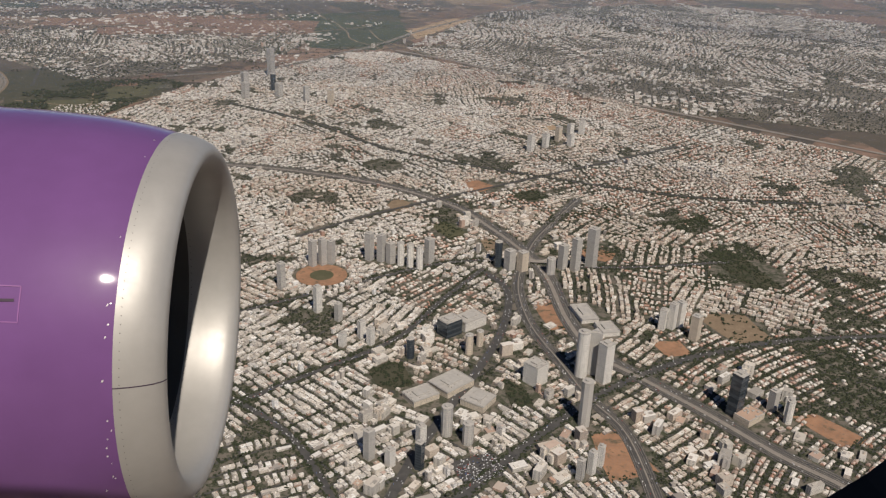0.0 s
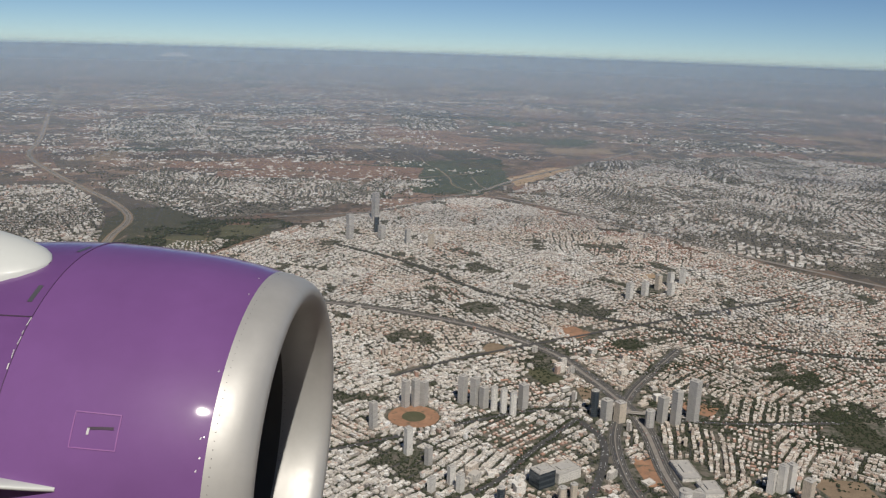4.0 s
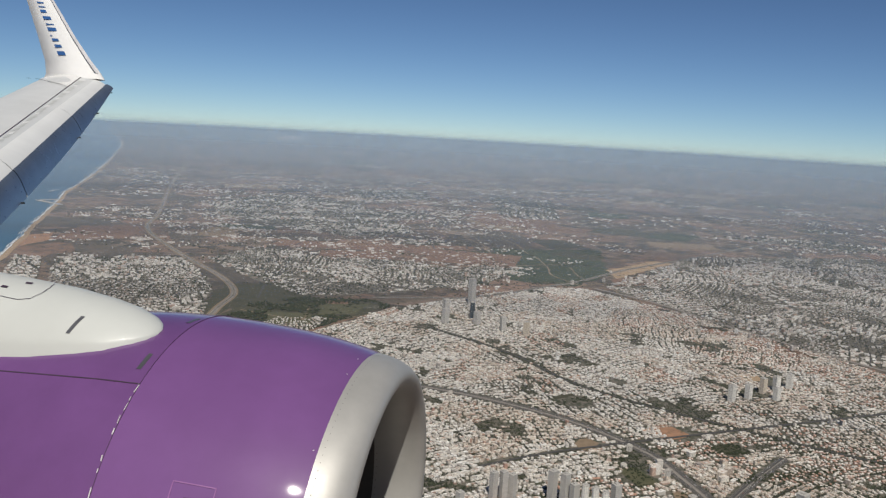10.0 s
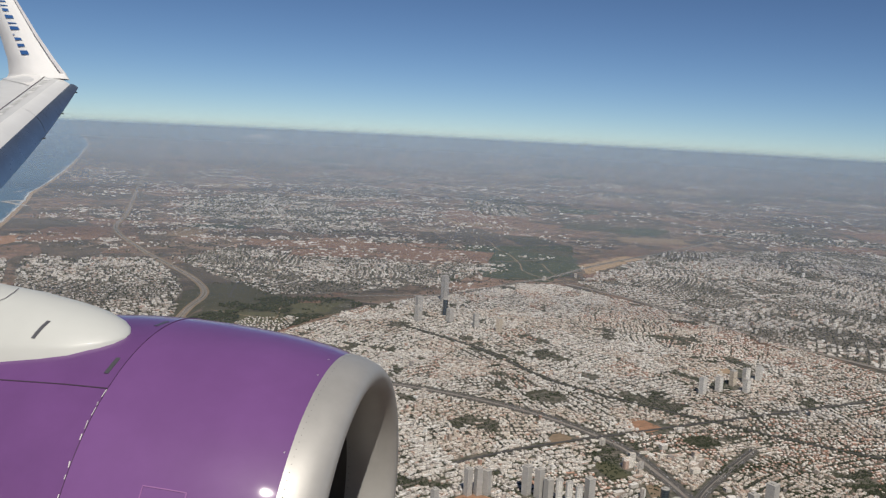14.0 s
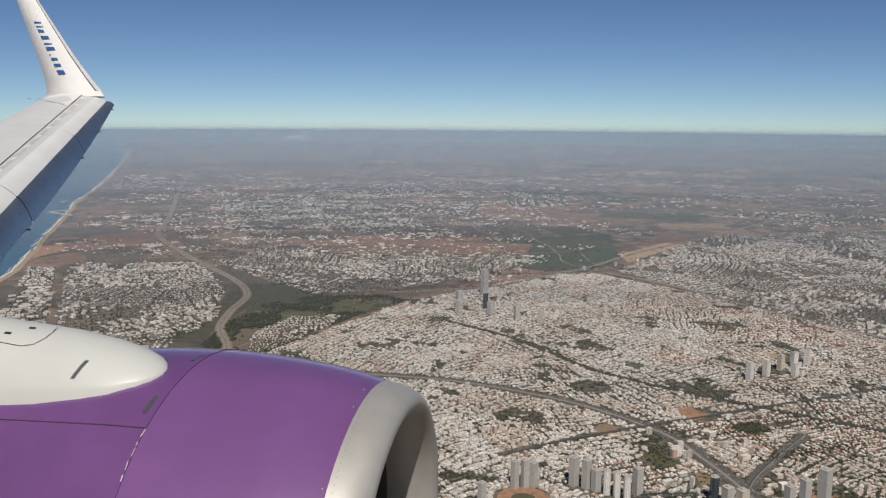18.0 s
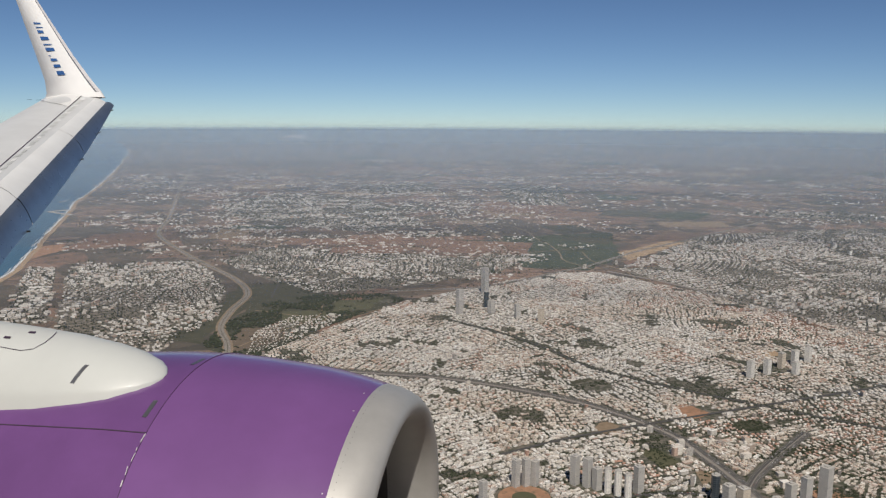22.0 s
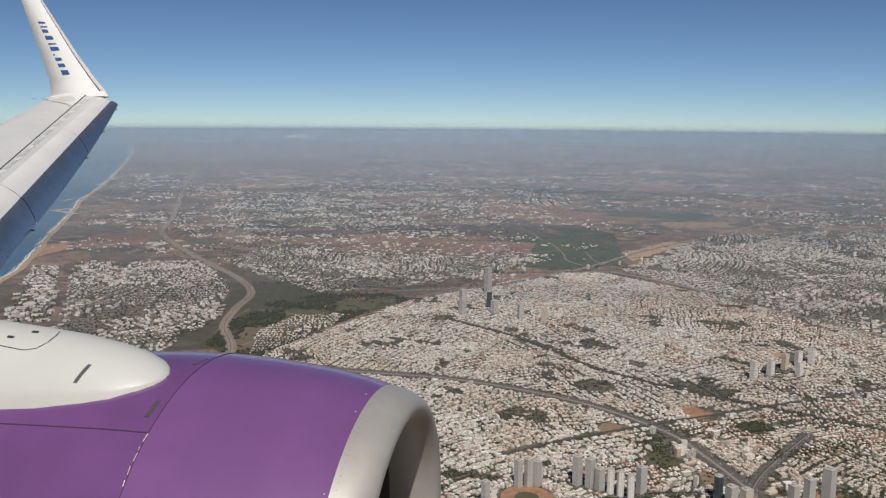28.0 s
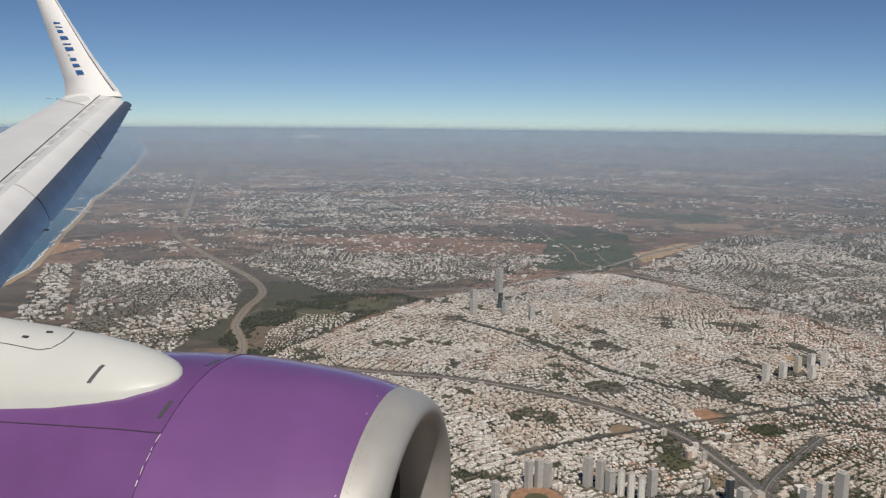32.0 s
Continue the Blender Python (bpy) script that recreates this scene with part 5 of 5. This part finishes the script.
part("fan_case", revolve("fan_case", [(-0.95, 0.778), (-1.25, 0.78), (-1.3, 0.0)], 96, DARK), engine, "dark fan case")
part("nozzle", revolve("nozzle", [(-3.7, 0.80), (-3.72, 0.76), (-3.3, 0.74)], 96, LINER), engine, "metal exhaust edge")
sp = [(-0.62, 0.0), (-0.66, 0.05), (-0.78, 0.14), (-0.95, 0.22), (-1.05, 0.25)]
part("spinner", revolve("spinner", sp, 48, DARK), engine, "dark conical spinner")
bl = []
for i in range(7):
    r = 0.24 + 0.53 * i / 6
    tw = radians(25 + 38 * i / 6)
    c_ = 0.13 + 0.05 * i / 6
    bl += [(-1.02 + c_ * math.cos(tw), c_ * math.sin(tw), r), (-1.02 + 0.01, 0.012, r), (-1.02 - c_ * math.cos(tw), -c_ * math.sin(tw), r)]
blade_me = mesh_of("fan_blade", bl, grid_faces(7, 3), LINER, True)
for i in range(24):
    ob = part("fan_blade", blade_me, engine, "grey titanium fan blade")
    ob.rotation_euler = (2 * math.pi * i / 24, 0, 0)


def on_cowl(x, a, lift=0.0):
    """A point of the nacelle at station x and angle a (degrees from the top, towards outboard)."""
    prof = OUTER + AFT[1:]
    r = np.interp(-x, [-p[0] for p in prof], [p[1] for p in prof]) * squash(x, radians(a)) + lift
    return (x, r * math.sin(radians(a)), r * math.cos(radians(a)))


def strip(name, pts, width, material, parent, label="", lift=0.003):
    """A thin raised line on the nacelle through (station, angle) points."""
    verts, n = [], len(pts)
    P = [Vector(on_cowl(x, a, lift)) for x, a in pts]
    for i, p in enumerate(P):
        d = (P[min(i + 1, n - 1)] - P[max(i - 1, 0)]).normalized()
        nrm = Vector((0, p.y, p.z)).normalized()
        s = d.cross(nrm).normalized() * width / 2
        verts += [p + s - nrm * (lift + 0.004), p + s, p - s, p - s - nrm * (lift + 0.004)]
    return part(name, mesh_of(name, verts, [(i * 4 + j, i * 4 + j + 1, i * 4 + j + 5, i * 4 + j + 4) for i in range(n - 1) for j in range(3)], material), parent, label)


strip("cowl_joint", [(-1.08, a) for a in range(-150, 40, 3)], 0.003, JOINT, engine, "dark joint between cowls")
rs = np.random.RandomState(80)
for i in range(26):
    a0 = -34 - i * 3.2 + rs.uniform(-1, 1)
    if rs.rand() < 0.7:
        strip("sealant_chip", [(-1.082 + rs.normal(0, 0.003), a0), (-1.083, a0 - rs.uniform(0.5, 2.6))], rs.uniform(0.0025, 0.005), CHIP, engine, "pale chipped sealant", 0.005)
strip("cowl_split_line", [(-1.08 - 0.05 * i, -33.6 - 0.03 * i) for i in range(40)], 0.0055, SEAM, engine, "dark split line of the cowl")
# rivets round the lip and inside it
rivet = revolve("rivet", [(0.0, 0.0032), (0.0014, 0.0024), (0.0018, 0.0)], 8, RIVET)
for i in range(170):
    a = 2 * math.pi * i / 170
    ob = part("rivet", rivet, lip)
    rr = 0.992 * squash(-0.166, a)
    p = Vector((-0.166, rr * math.sin(a), rr * math.cos(a)))
    ob.matrix_local = Matrix.LocRotScale(p, Vector((1, 0, 0)).rotation_difference(Vector((0.35, math.sin(a), math.cos(a))).normalized()), None)
for i in range(110):
    a = 2 * math.pi * i / 110
    ob = part("rivet", rivet, lip)
    ob.matrix_local = Matrix.LocRotScale(Vector((-0.285, 0.784 * math.sin(a), 0.784 * math.cos(a))), Vector((1, 0, 0)).rotation_difference(Vector((0, -math.sin(a), -math.cos(a)))), None)
# paint chips beside the lip
for i in range(18):
    a0 = rs.uniform(-120, 5)
    x0 = -0.20 - abs(rs.normal(0, 0.025))
    strip("paint_chip", [(x0, a0), (x0 - 0.004, a0 - rs.uniform(0.2, 0.7))], rs.uniform(0.003, 0.007), CHIP, engine, "small chip in the purple paint", 0.002)
# seam across the lip
for a_ in (-79.0, 101.0):
    pts = [Vector((x, (r * squash(x, radians(a_)) + 0.0015) * math.sin(radians(a_)), (r * squash(x, radians(a_)) + 0.0015) * math.cos(radians(a_)))) for x, r in LIP_P]
    side = Vector((0, math.cos(radians(a_)), -math.sin(radians(a_)))) * 0.0025
    v = [q for p in pts for q in (p + side, p - side)]
    part("lip_seam", mesh_of("lip_seam", v, [(2 * i, 2 * i + 1, 2 * i + 3, 2 * i + 2) for i in range(len(pts) - 1)], SEAM), lip)
# access panel with its flush handle
PA, PX = (-55.8, -63.7), (-0.55, -0.74)
outline = [(PX[0], PA[0] + (PA[1] - PA[0]) * t / 6) for t in range(7)] + [(PX[0] + (PX[1] - PX[0]) * t / 6, PA[1]) for t in range(1, 7)] + [(PX[1], PA[1] + (PA[0] - PA[1]) * t / 6) for t in range(1, 7)] + [(PX[1] + (PX[0] - PX[1]) * t / 6, PA[0]) for t in range(1, 7)]
panel = strip("access_panel", outline, 0.005, paint("panel_edge", (0.30, 0.13, 0.34), 0.4), engine, "outlined access panel")
strip("handle", [(-0.571, -58.9), (-0.62, -59.0), (-0.675, -59.3)], 0.012, SEAM, panel, "dark recessed handle")
strip("latch", [(-0.673, -59.2), (-0.675, -60.7)], 0.010, CHIP, panel, "bright handle end")
# latches on the cowl top
strip("cowl_latch", [(-1.132, -22.8), (-1.133, -26.0), (-1.135, -28.9)], 0.022, STEEL, engine, "steel cowl latch")
strip("cowl_latch", [(-1.114, 2.0), (-1.127, -3.6)], 0.02, STEEL, engine, "steel cowl latch")
# white strake standing on the cowl's flank
sv = []
for i in range(13):
    t = i / 12
    x = -0.77 - 0.75 * t
    hgt = 0.17 * math.sin(min(1.0, t * 1.5) * math.pi / 2) * (1 if t < 0.75 else 1 - (t - 0.75) * 1.2)
    for da, lf in ((-0.6, -0.01), (-0.5, hgt * 0.9), (0.0, hgt + 0.004), (0.5, hgt * 0.9), (0.6, -0.01)):
        sv.append(on_cowl(x, -73.0 + 3.0 * t + da, lf))
part("strake", mesh_of("strake", sv, grid_faces(13, 5), WHITE, True), engine, "white strake on the cowl flank")

# white pylon fairing on top of the nacelle
st = [(-1.193, 0.012, 0.0), (-1.2, 0.042, 0.010), (-1.222, 0.086, 0.026), (-1.275, 0.140, 0.052), (-1.39, 0.212, 0.09), (-1.52, 0.252, 0.125), (-1.75, 0.30, 0.17), (-2.0, 0.324, 0.205), (-2.4, 0.352, 0.265), (-3.0, 0.42, 0.36), (-3.8, 0.5, 0.46), (-4.7, 0.5, 0.5)]
YC = -0.165          # the fairing lies a little inboard of the nacelle's crest, its nose more so


def yc(x):
    return YC - 0.055 * min(1.0, max(0.0, (x + 2.1) / 0.88))


verts, nseg = [], 28
for x, w, hgt in st:
    cowl_r = float(np.interp(-x, [-p[0] for p in OUTER + AFT[1:]], [p[1] for p in OUTER + AFT[1:]]))
    for j in range(nseg + 1):
        u = -1 + 2 * j / nseg
        yy = w * u + yc(x)
        base = math.sqrt(max((cowl_r * squash(-1, math.asin(min(0.99, abs(yy) / cowl_r)))) ** 2 - yy ** 2, 0.1))
        verts.append((x, yy, base + hgt * max(0.0, 1 - abs(u) ** 2.2) ** 0.7 + (0.004 if abs(u) < 0.999 else -0.06)))
pylon = thing("engine_pylon", engine.matrix_world.copy(), "white pylon fairing between the engine and the wing", "engine pylon")
shell = part("fairing", mesh_of("fairing", verts, grid_faces(len(st), nseg + 1), WHITE, True), pylon, "smooth white fairing")

strut = part("strut", box_mesh("strut", 2.6, 0.24, 1.1, WHITE), pylon, "white pylon strut under the fairing")
strut.location = (-4.5, YC, -0.1)


def on_fairing(x, u, lift=0.008):
    k = [-s[0] for s in st]
    w, hgt = float(np.interp(-x, k, [s[1] for s in st])), float(np.interp(-x, k, [s[2] for s in st]))
    cowl_r = float(np.interp(-x, [-p[0] for p in OUTER + AFT[1:]], [p[1] for p in OUTER + AFT[1:]]))
    yy = w * u + yc(x)
    return Vector((x, yy, math.sqrt((cowl_r * squash(-1, math.asin(abs(yy) / cowl_r))) ** 2 - yy ** 2) + hgt * max(0.0, 1 - abs(u) ** 2.2) ** 0.7 + lift))


def fairing_line(name, pts, width, material, label=""):
    steps = [(a, b, k / 6) for a, b in zip(pts, pts[1:]) for k in range(6)] + [(pts[-1], pts[-1], 0.0)]
    P = [on_fairing(a[0] + (b[0] - a[0]) * k, a[1] + (b[1] - a[1]) * k) for a, b, k in steps]
    v = []
    for i, p in enumerate(P):
        d = (P[min(i + 1, len(P) - 1)] - P[max(i - 1, 0)]).normalized()
        s = (Vector((1, 0, 0)) if abs(d.x) < 0.6 else d.cross(Vector((0, -0.3, 1))).normalized()) * width / 2
        v += [p + s, p - s]
    return part(name, mesh_of(name, v, [(2 * i, 2 * i + 1, 2 * i + 3, 2 * i + 2) for i in range(len(P) - 1)], material), pylon, label)


fairing_line("latch", [(-1.548 - 0.003 * i, -0.50 - 0.03 * i) for i in range(11)], 0.020, STEEL, "steel quick-release latch")
fairing_line("panel_line", [(-1.86, 0.2), (-1.84, 0.0), (-1.84, -0.2), (-1.87, -0.36), (-1.93, -0.42), (-2.2, -0.40), (-2.6, -0.38)], 0.004, SEAM, "dark access panel line")
fairing_line("small_port", [(-1.95, 0.02), (-1.985, 0.0)], 0.018, SEAM, "small dark port")
fairing_line("small_port", [(-2.04, -0.22), (-2.075, -0.23)], 0.018, SEAM, "small dark port")

# ---- the wing ----
wing = thing("aircraft_wing", pose(0.06, 0, 109.86, 0, 0, -3.1), "grey swept wing with extended slats and a white winglet", "wing")
TIP = [(-10.31, 16.15, 0.29), (-10.49, 16.15, 0.36), (-10.73, 16.15, 0.45), (-11.04, 16.15, 0.48), (-11.98, 16.15, 0.40)]
INB = [(-6.53, 8.00, -1.38), (-7.03, 8.64, -0.97), (-7.71, 9.50, -0.665), (-8.47, 10.44, -0.574), (-11.0, 13.6, -0.06)]


def wing_point(k, s):
    """Line k of the wing; s is 0 at the tip and grows inboard, in spans of 8 m."""
    a, b = Vector(TIP[k]), Vector(INB[k])
    f = 8.0 / (a.y - b.y)
    p = a + (b - a) * f * s
    if k == 0:
        p.z -= 0.5 * max(0.0, s * (1 - s))
    return p


def wing_strip(name, k0, k1, s0, s1, material, label, bulge=0.0, n=24, m=6, inset=0.0):
    v = []
    for i in range(n + 1):
        s = s0 + (s1 - s0) * i / n
        a, b = wing_point(k0, s), wing_point(k1, s)
        for j in range(m + 1):
            t = inset + (1 - 2 * inset) * j / m
            p = a.lerp(b, t)
            p.z += bulge * 4 * t * (1 - t) * (1 + s)
            v.append(p)
    return part(name, mesh_of(name, v, grid_faces(n + 1, m + 1), material, True), wing, label)


wing_strip("slat_nose", 0, 1, 0, 0.422, NOSE_GREY, "shiny slat nose with dark blue reflection in its colour", 0.03)
wing_strip("slat_nose", 0, 1, 0.425, 0.862, NOSE_GREY, "shiny slat nose with dark blue reflection in its colour", 0.03)
wing_strip("slat_nose", 0, 1, 0.865, 1.6, NOSE_GREY, "shiny slat nose with dark blue reflection in its colour", 0.03)
for s0, s1 in ((0, 0.4235), (0.425, 0.8635), (0.865, 1.5)):
    wing_strip("slat", 1, 2, s0, s1, SLAT_GREY, "light grey extended slat", 0.012)
wing_strip("fixed_leading_edge", 2, 3, 0.0, 2.0, WING_GREY, "grey fixed leading edge behind the slats", 0.0)
rs = np.random.RandomState(90)
for i in range(34):
    s0 = 0.03 + i * 0.03 + rs.uniform(0, 0.008)
    a0, b0 = wing_point(2, s0).lerp(wing_point(3, s0), rs.uniform(0.45, 0.62)), wing_point(2, s0).lerp(wing_point(3, s0), rs.uniform(0.72, 0.92))
    a1, b1 = wing_point(2, s0 + 0.02).lerp(wing_point(3, s0 + 0.02), 0.5), wing_point(2, s0 + 0.02).lerp(wing_point(3, s0 + 0.02), rs.uniform(0.7, 0.9))
    up_ = Vector((0, 0, 0.005))
    part("slat_track_cover", mesh_of("slat_track_cover", [a0 + up_, b0 + up_, b1 + up_, a1 + up_], [(0, 1, 2, 3)], WHITE if i % 3 else SLAT_GREY), wing, "pale worn cover plate")
wing_strip("wing_box", 3, 4, 0.0, 2.0, WING_GREY, "grey upper wing skin", 0.06)
v = []
for i in range(13):
    s = 1.5 * i / 12
    a, b = wing_point(0, s), wing_point(4, s)
    v += [a, a.lerp(b, 0.3) - Vector((0, 0, 0.22 + 0.2 * s)), a.lerp(b, 0.7) - Vector((0, 0, 0.16 + 0.1 * s)), b]
part("wing_underside", mesh_of("wing_underside", v, grid_faces(13, 4), WING_GREY, True), wing, "grey wing underside")
part("wing_tip_cap", mesh_of("wing_tip_cap", [Vector(p) for p in TIP] + [Vector(TIP[0]).lerp(Vector(TIP[4]), 0.6) - Vector((0, 0, 0.18))], [(0, 1, 2, 3, 4, 5)], WINGLET_WHITE), wing, "white wing tip cap")
lv = []
for i in range(17):
    s = 1.4 * i / 16
    p = wing_point(3, s) + Vector((0, 0, 0.008))
    lv += [p, p + Vector((-0.014, 0, 0.003))]
part("spar_gap", mesh_of("spar_gap", lv, grid_faces(17, 2), SEAM), wing, "dark gap behind the leading edge")
pad = [wing_point(3, s).lerp(wing_point(4, s), t) + Vector((0, 0, 0.24 * t * (1 - t) * (1 + s) + 0.014)) for s, t in ((0, 0.01), (0.08, 0.01), (0.16, 0.01), (0.145, 0.2), (0.12, 0.5), (0.06, 0.8), (0.02, 0.98), (0, 0.98), (0, 0.8), (0, 0.5), (0, 0.2))]
part("white_tip_panel", mesh_of("white_tip_panel", pad, [tuple(range(11))], WINGLET_WHITE), wing, "white painted tip panel")
wick = revolve("static_discharger", [(0, 0.004), (0.10, 0.003), (0.12, 0.0)], 6, BLACK)
for s in (0.05, 0.25, 0.46, 0.9):
    ob = part("slat_fitting", box_mesh("slat_fitting", 0.035, 0.03, 0.02, BLACK), wing, "small black fitting")
    ob.location = wing_point(0, s) + Vector((0.02, 0, 0.0))
for k in range(2):
    ob = part("static_discharger", wick, wing, "thin static discharger")
    ob.location, ob.rotation_euler = Vector(TIP[4]) + Vector((-0.02, -0.3 * k, 0.0)), (0, radians(180), 0)
# winglet, blended up from the tip
SEC = [((-10.52, 16.18, 0.45), (-11.93, 16.18, 0.42)), ((-10.68, 16.30, 0.57), (-11.95, 16.28, 0.53)), ((-10.98, 16.42, 0.82), (-12.06, 16.40, 0.80)), ((-11.45, 16.55, 1.32), (-12.33, 16.54, 1.33)), ((-12.0, 16.74, 1.95), (-12.70, 16.73, 2.0)), ((-12.55, 16.92, 2.60), (-13.07, 16.92, 2.70)), ((-12.70, 16.94, 2.70), (-13.10, 16.94, 2.74))]
v = []
for (le, te) in SEC:
    le, te = Vector(le), Vector(te)
    c = le - te
    out = Vector((0, 1, -0.25)).normalized()
    for t, y in ((1.0, 0.0), (0.985, 0.022), (0.9, 0.045), (0.6, 0.05), (0.0, 0.004), (0.0, -0.004), (0.6, -0.05), (0.9, -0.045), (0.985, -0.022)):
        v.append(te + c * t + out * y * c.length)
part("winglet", mesh_of("winglet", v, grid_faces(len(SEC), 9, True) + [tuple(range(9 * (len(SEC) - 1), 9 * len(SEC)))], WINGLET_WHITE, True), wing, "white blended winglet with blue writing")
v = []
for (le, te) in SEC[1:]:
    le, te = Vector(le), Vector(te)
    c = le - te
    v += [te + c * 1.004 + Vector((0.004, -0.004, 0)), te + c * 0.945 + Vector((0, -0.056 * c.length, 0.01))]
part("winglet_leading_edge", mesh_of("winglet_leading_edge", v, grid_faces(len(SEC) - 1, 2), CHIP), wing, "bright metal winglet leading edge")
v = []
for (le, te) in SEC[1:]:
    le, te = Vector(le), Vector(te)
    c = le - te
    v += [te + c * 0.945 + Vector((0, -0.058 * c.length, 0.012)), te + c * 0.922 + Vector((0, -0.060 * c.length, 0.012))]
part("leading_edge_joint", mesh_of("leading_edge_joint", v, grid_faces(len(SEC) - 1, 2), STEEL), wing, "dark joint behind the leading edge")
# the writing on the winglet, as plain blue bars
def on_winglet(z, frac):
    """A point on the winglet's inner face at a height and a share of the chord from the trailing edge."""
    zs = [s[0][2] for s in SEC]
    le = Vector([float(np.interp(z, zs, [s[0][k] for s in SEC])) for k in range(3)])
    te = Vector([float(np.interp(z, zs, [s[1][k] for s in SEC])) for k in range(3)])
    c = le - te
    return te + c * frac + Vector((0, -1, 0.25)).normalized() * (0.055 * c.length + 0.004)


zt = 2.0
for w_, tall in ((0.05, 1.0), (0.03, 1.0), (0.09, 0.8), (0.11, 1.0), (0.035, 1.0), (0.11, 1.0), (0.03, 0.2), (0.08, 0.7), (0.09, 0.7), (0.13, 0.7)):
    q = [on_winglet(z, fr) for z, fr in ((zt, 0.37), (zt - w_ * 0.62, 0.37), (zt - w_ * 0.62, 0.37 + 0.24 * tall), (zt, 0.37 + 0.24 * tall))]
    part("marking_bar", mesh_of("marking_bar", q, [(0, 1, 2, 3)], BLUE), wing, "plain blue bar of lettering")
    zt -= w_ + 0.042

# ---- the cabin window and the space behind the camera ----
def rounded(cx, cz, hw, hh, r, n=10):
    pts = []
    for sx, sz, a in ((1, 1, 0), (-1, 1, 90), (-1, -1, 180), (1, -1, 270)):
        for i in range(n + 1):
            t = radians(a + 90 * i / n)
            pts.append((cx + sx * (hw - r) + r * math.cos(t), cz + sz * (hh - r) + r * math.sin(t)))
    return pts


hole, rim = rounded(-0.045, -0.12, 0.54, 0.525, 0.25), rounded(0.0, -0.4, 1.0, 0.87, 0.02)
v, f = [], []
for y, loops in ((0.50, (hole, rim)), (0.56, (hole, rim))):
    for lp in loops:
        v += [pose(0, 0, 110, 0, 0, -3.1) @ Vector((x, y, z)) for x, z in lp]
n = len(hole)
for i in range(n):
    j = (i + 1) % n
    f += [(i, j, n + j, n + i), (2 * n + i, 3 * n + i, 3 * n + j, 2 * n + j), (i, 2 * n + i, 2 * n + j, j), (n + i, n + j, 3 * n + j, 3 * n + i)]
tagged(new("window_1", mesh_of("window_1", v, f, BLACK)), "dark rounded surround of the cabin window", "window", kind="structure")
for nm, w_, d_, h_, loc in (("wall_back", 2.0, 0.04, 1.8, (0, -0.62, 108.7)), ("wall_fore", 0.04, 1.02, 1.8, (1.06, -0.11, 108.7)), ("wall_aft", 0.04, 1.02, 1.8, (-1.06, -0.11, 108.7)), ("ceiling", 2.08, 1.16, 0.04, (0, -0.06, 110.51)), ("floor", 2.08, 1.16, 0.04, (0, -0.06, 108.95))):
    ob = tagged(new(nm, box_mesh(nm, w_, d_, h_, CABIN)), "plain dark cabin lining", nm.split("_")[0], kind="structure")
    ob.location = loc

# the fuselage round the cabin, left open where the window panel stands
R_, YF, ZF = 1.88, -1.33, -0.45
sx = [-14 + 0.5 * i for i in range(53)]
n = 64
v = [pose(0, 0, 110, 0, 0, -3.1) @ Vector((x, YF + R_ * math.sin(2 * math.pi * k / n), ZF + R_ * math.cos(2 * math.pi * k / n))) for x in sx for k in range(n)]
f = []
for i in range(len(sx) - 1):
    for k in range(n):
        a = 2 * math.pi * (k + 0.5) / n
        if -1.01 < sx[i] + 0.25 < 1.01 and math.sin(a) > 0.25 and -1.3 < ZF + R_ * math.cos(a) < 0.95:
            continue
        f.append((i * n + k, i * n + (k + 1) % n, (i + 1) * n + (k + 1) % n, (i + 1) * n + k))
f += [tuple(range(n))[::-1], tuple((len(sx) - 1) * n + k for k in range(n))]
tagged(new("fuselage_wall", mesh_of("fuselage_wall", v, f, WHITE, True)), "white rounded side of the aircraft's fuselage", "fuselage", kind="structure")
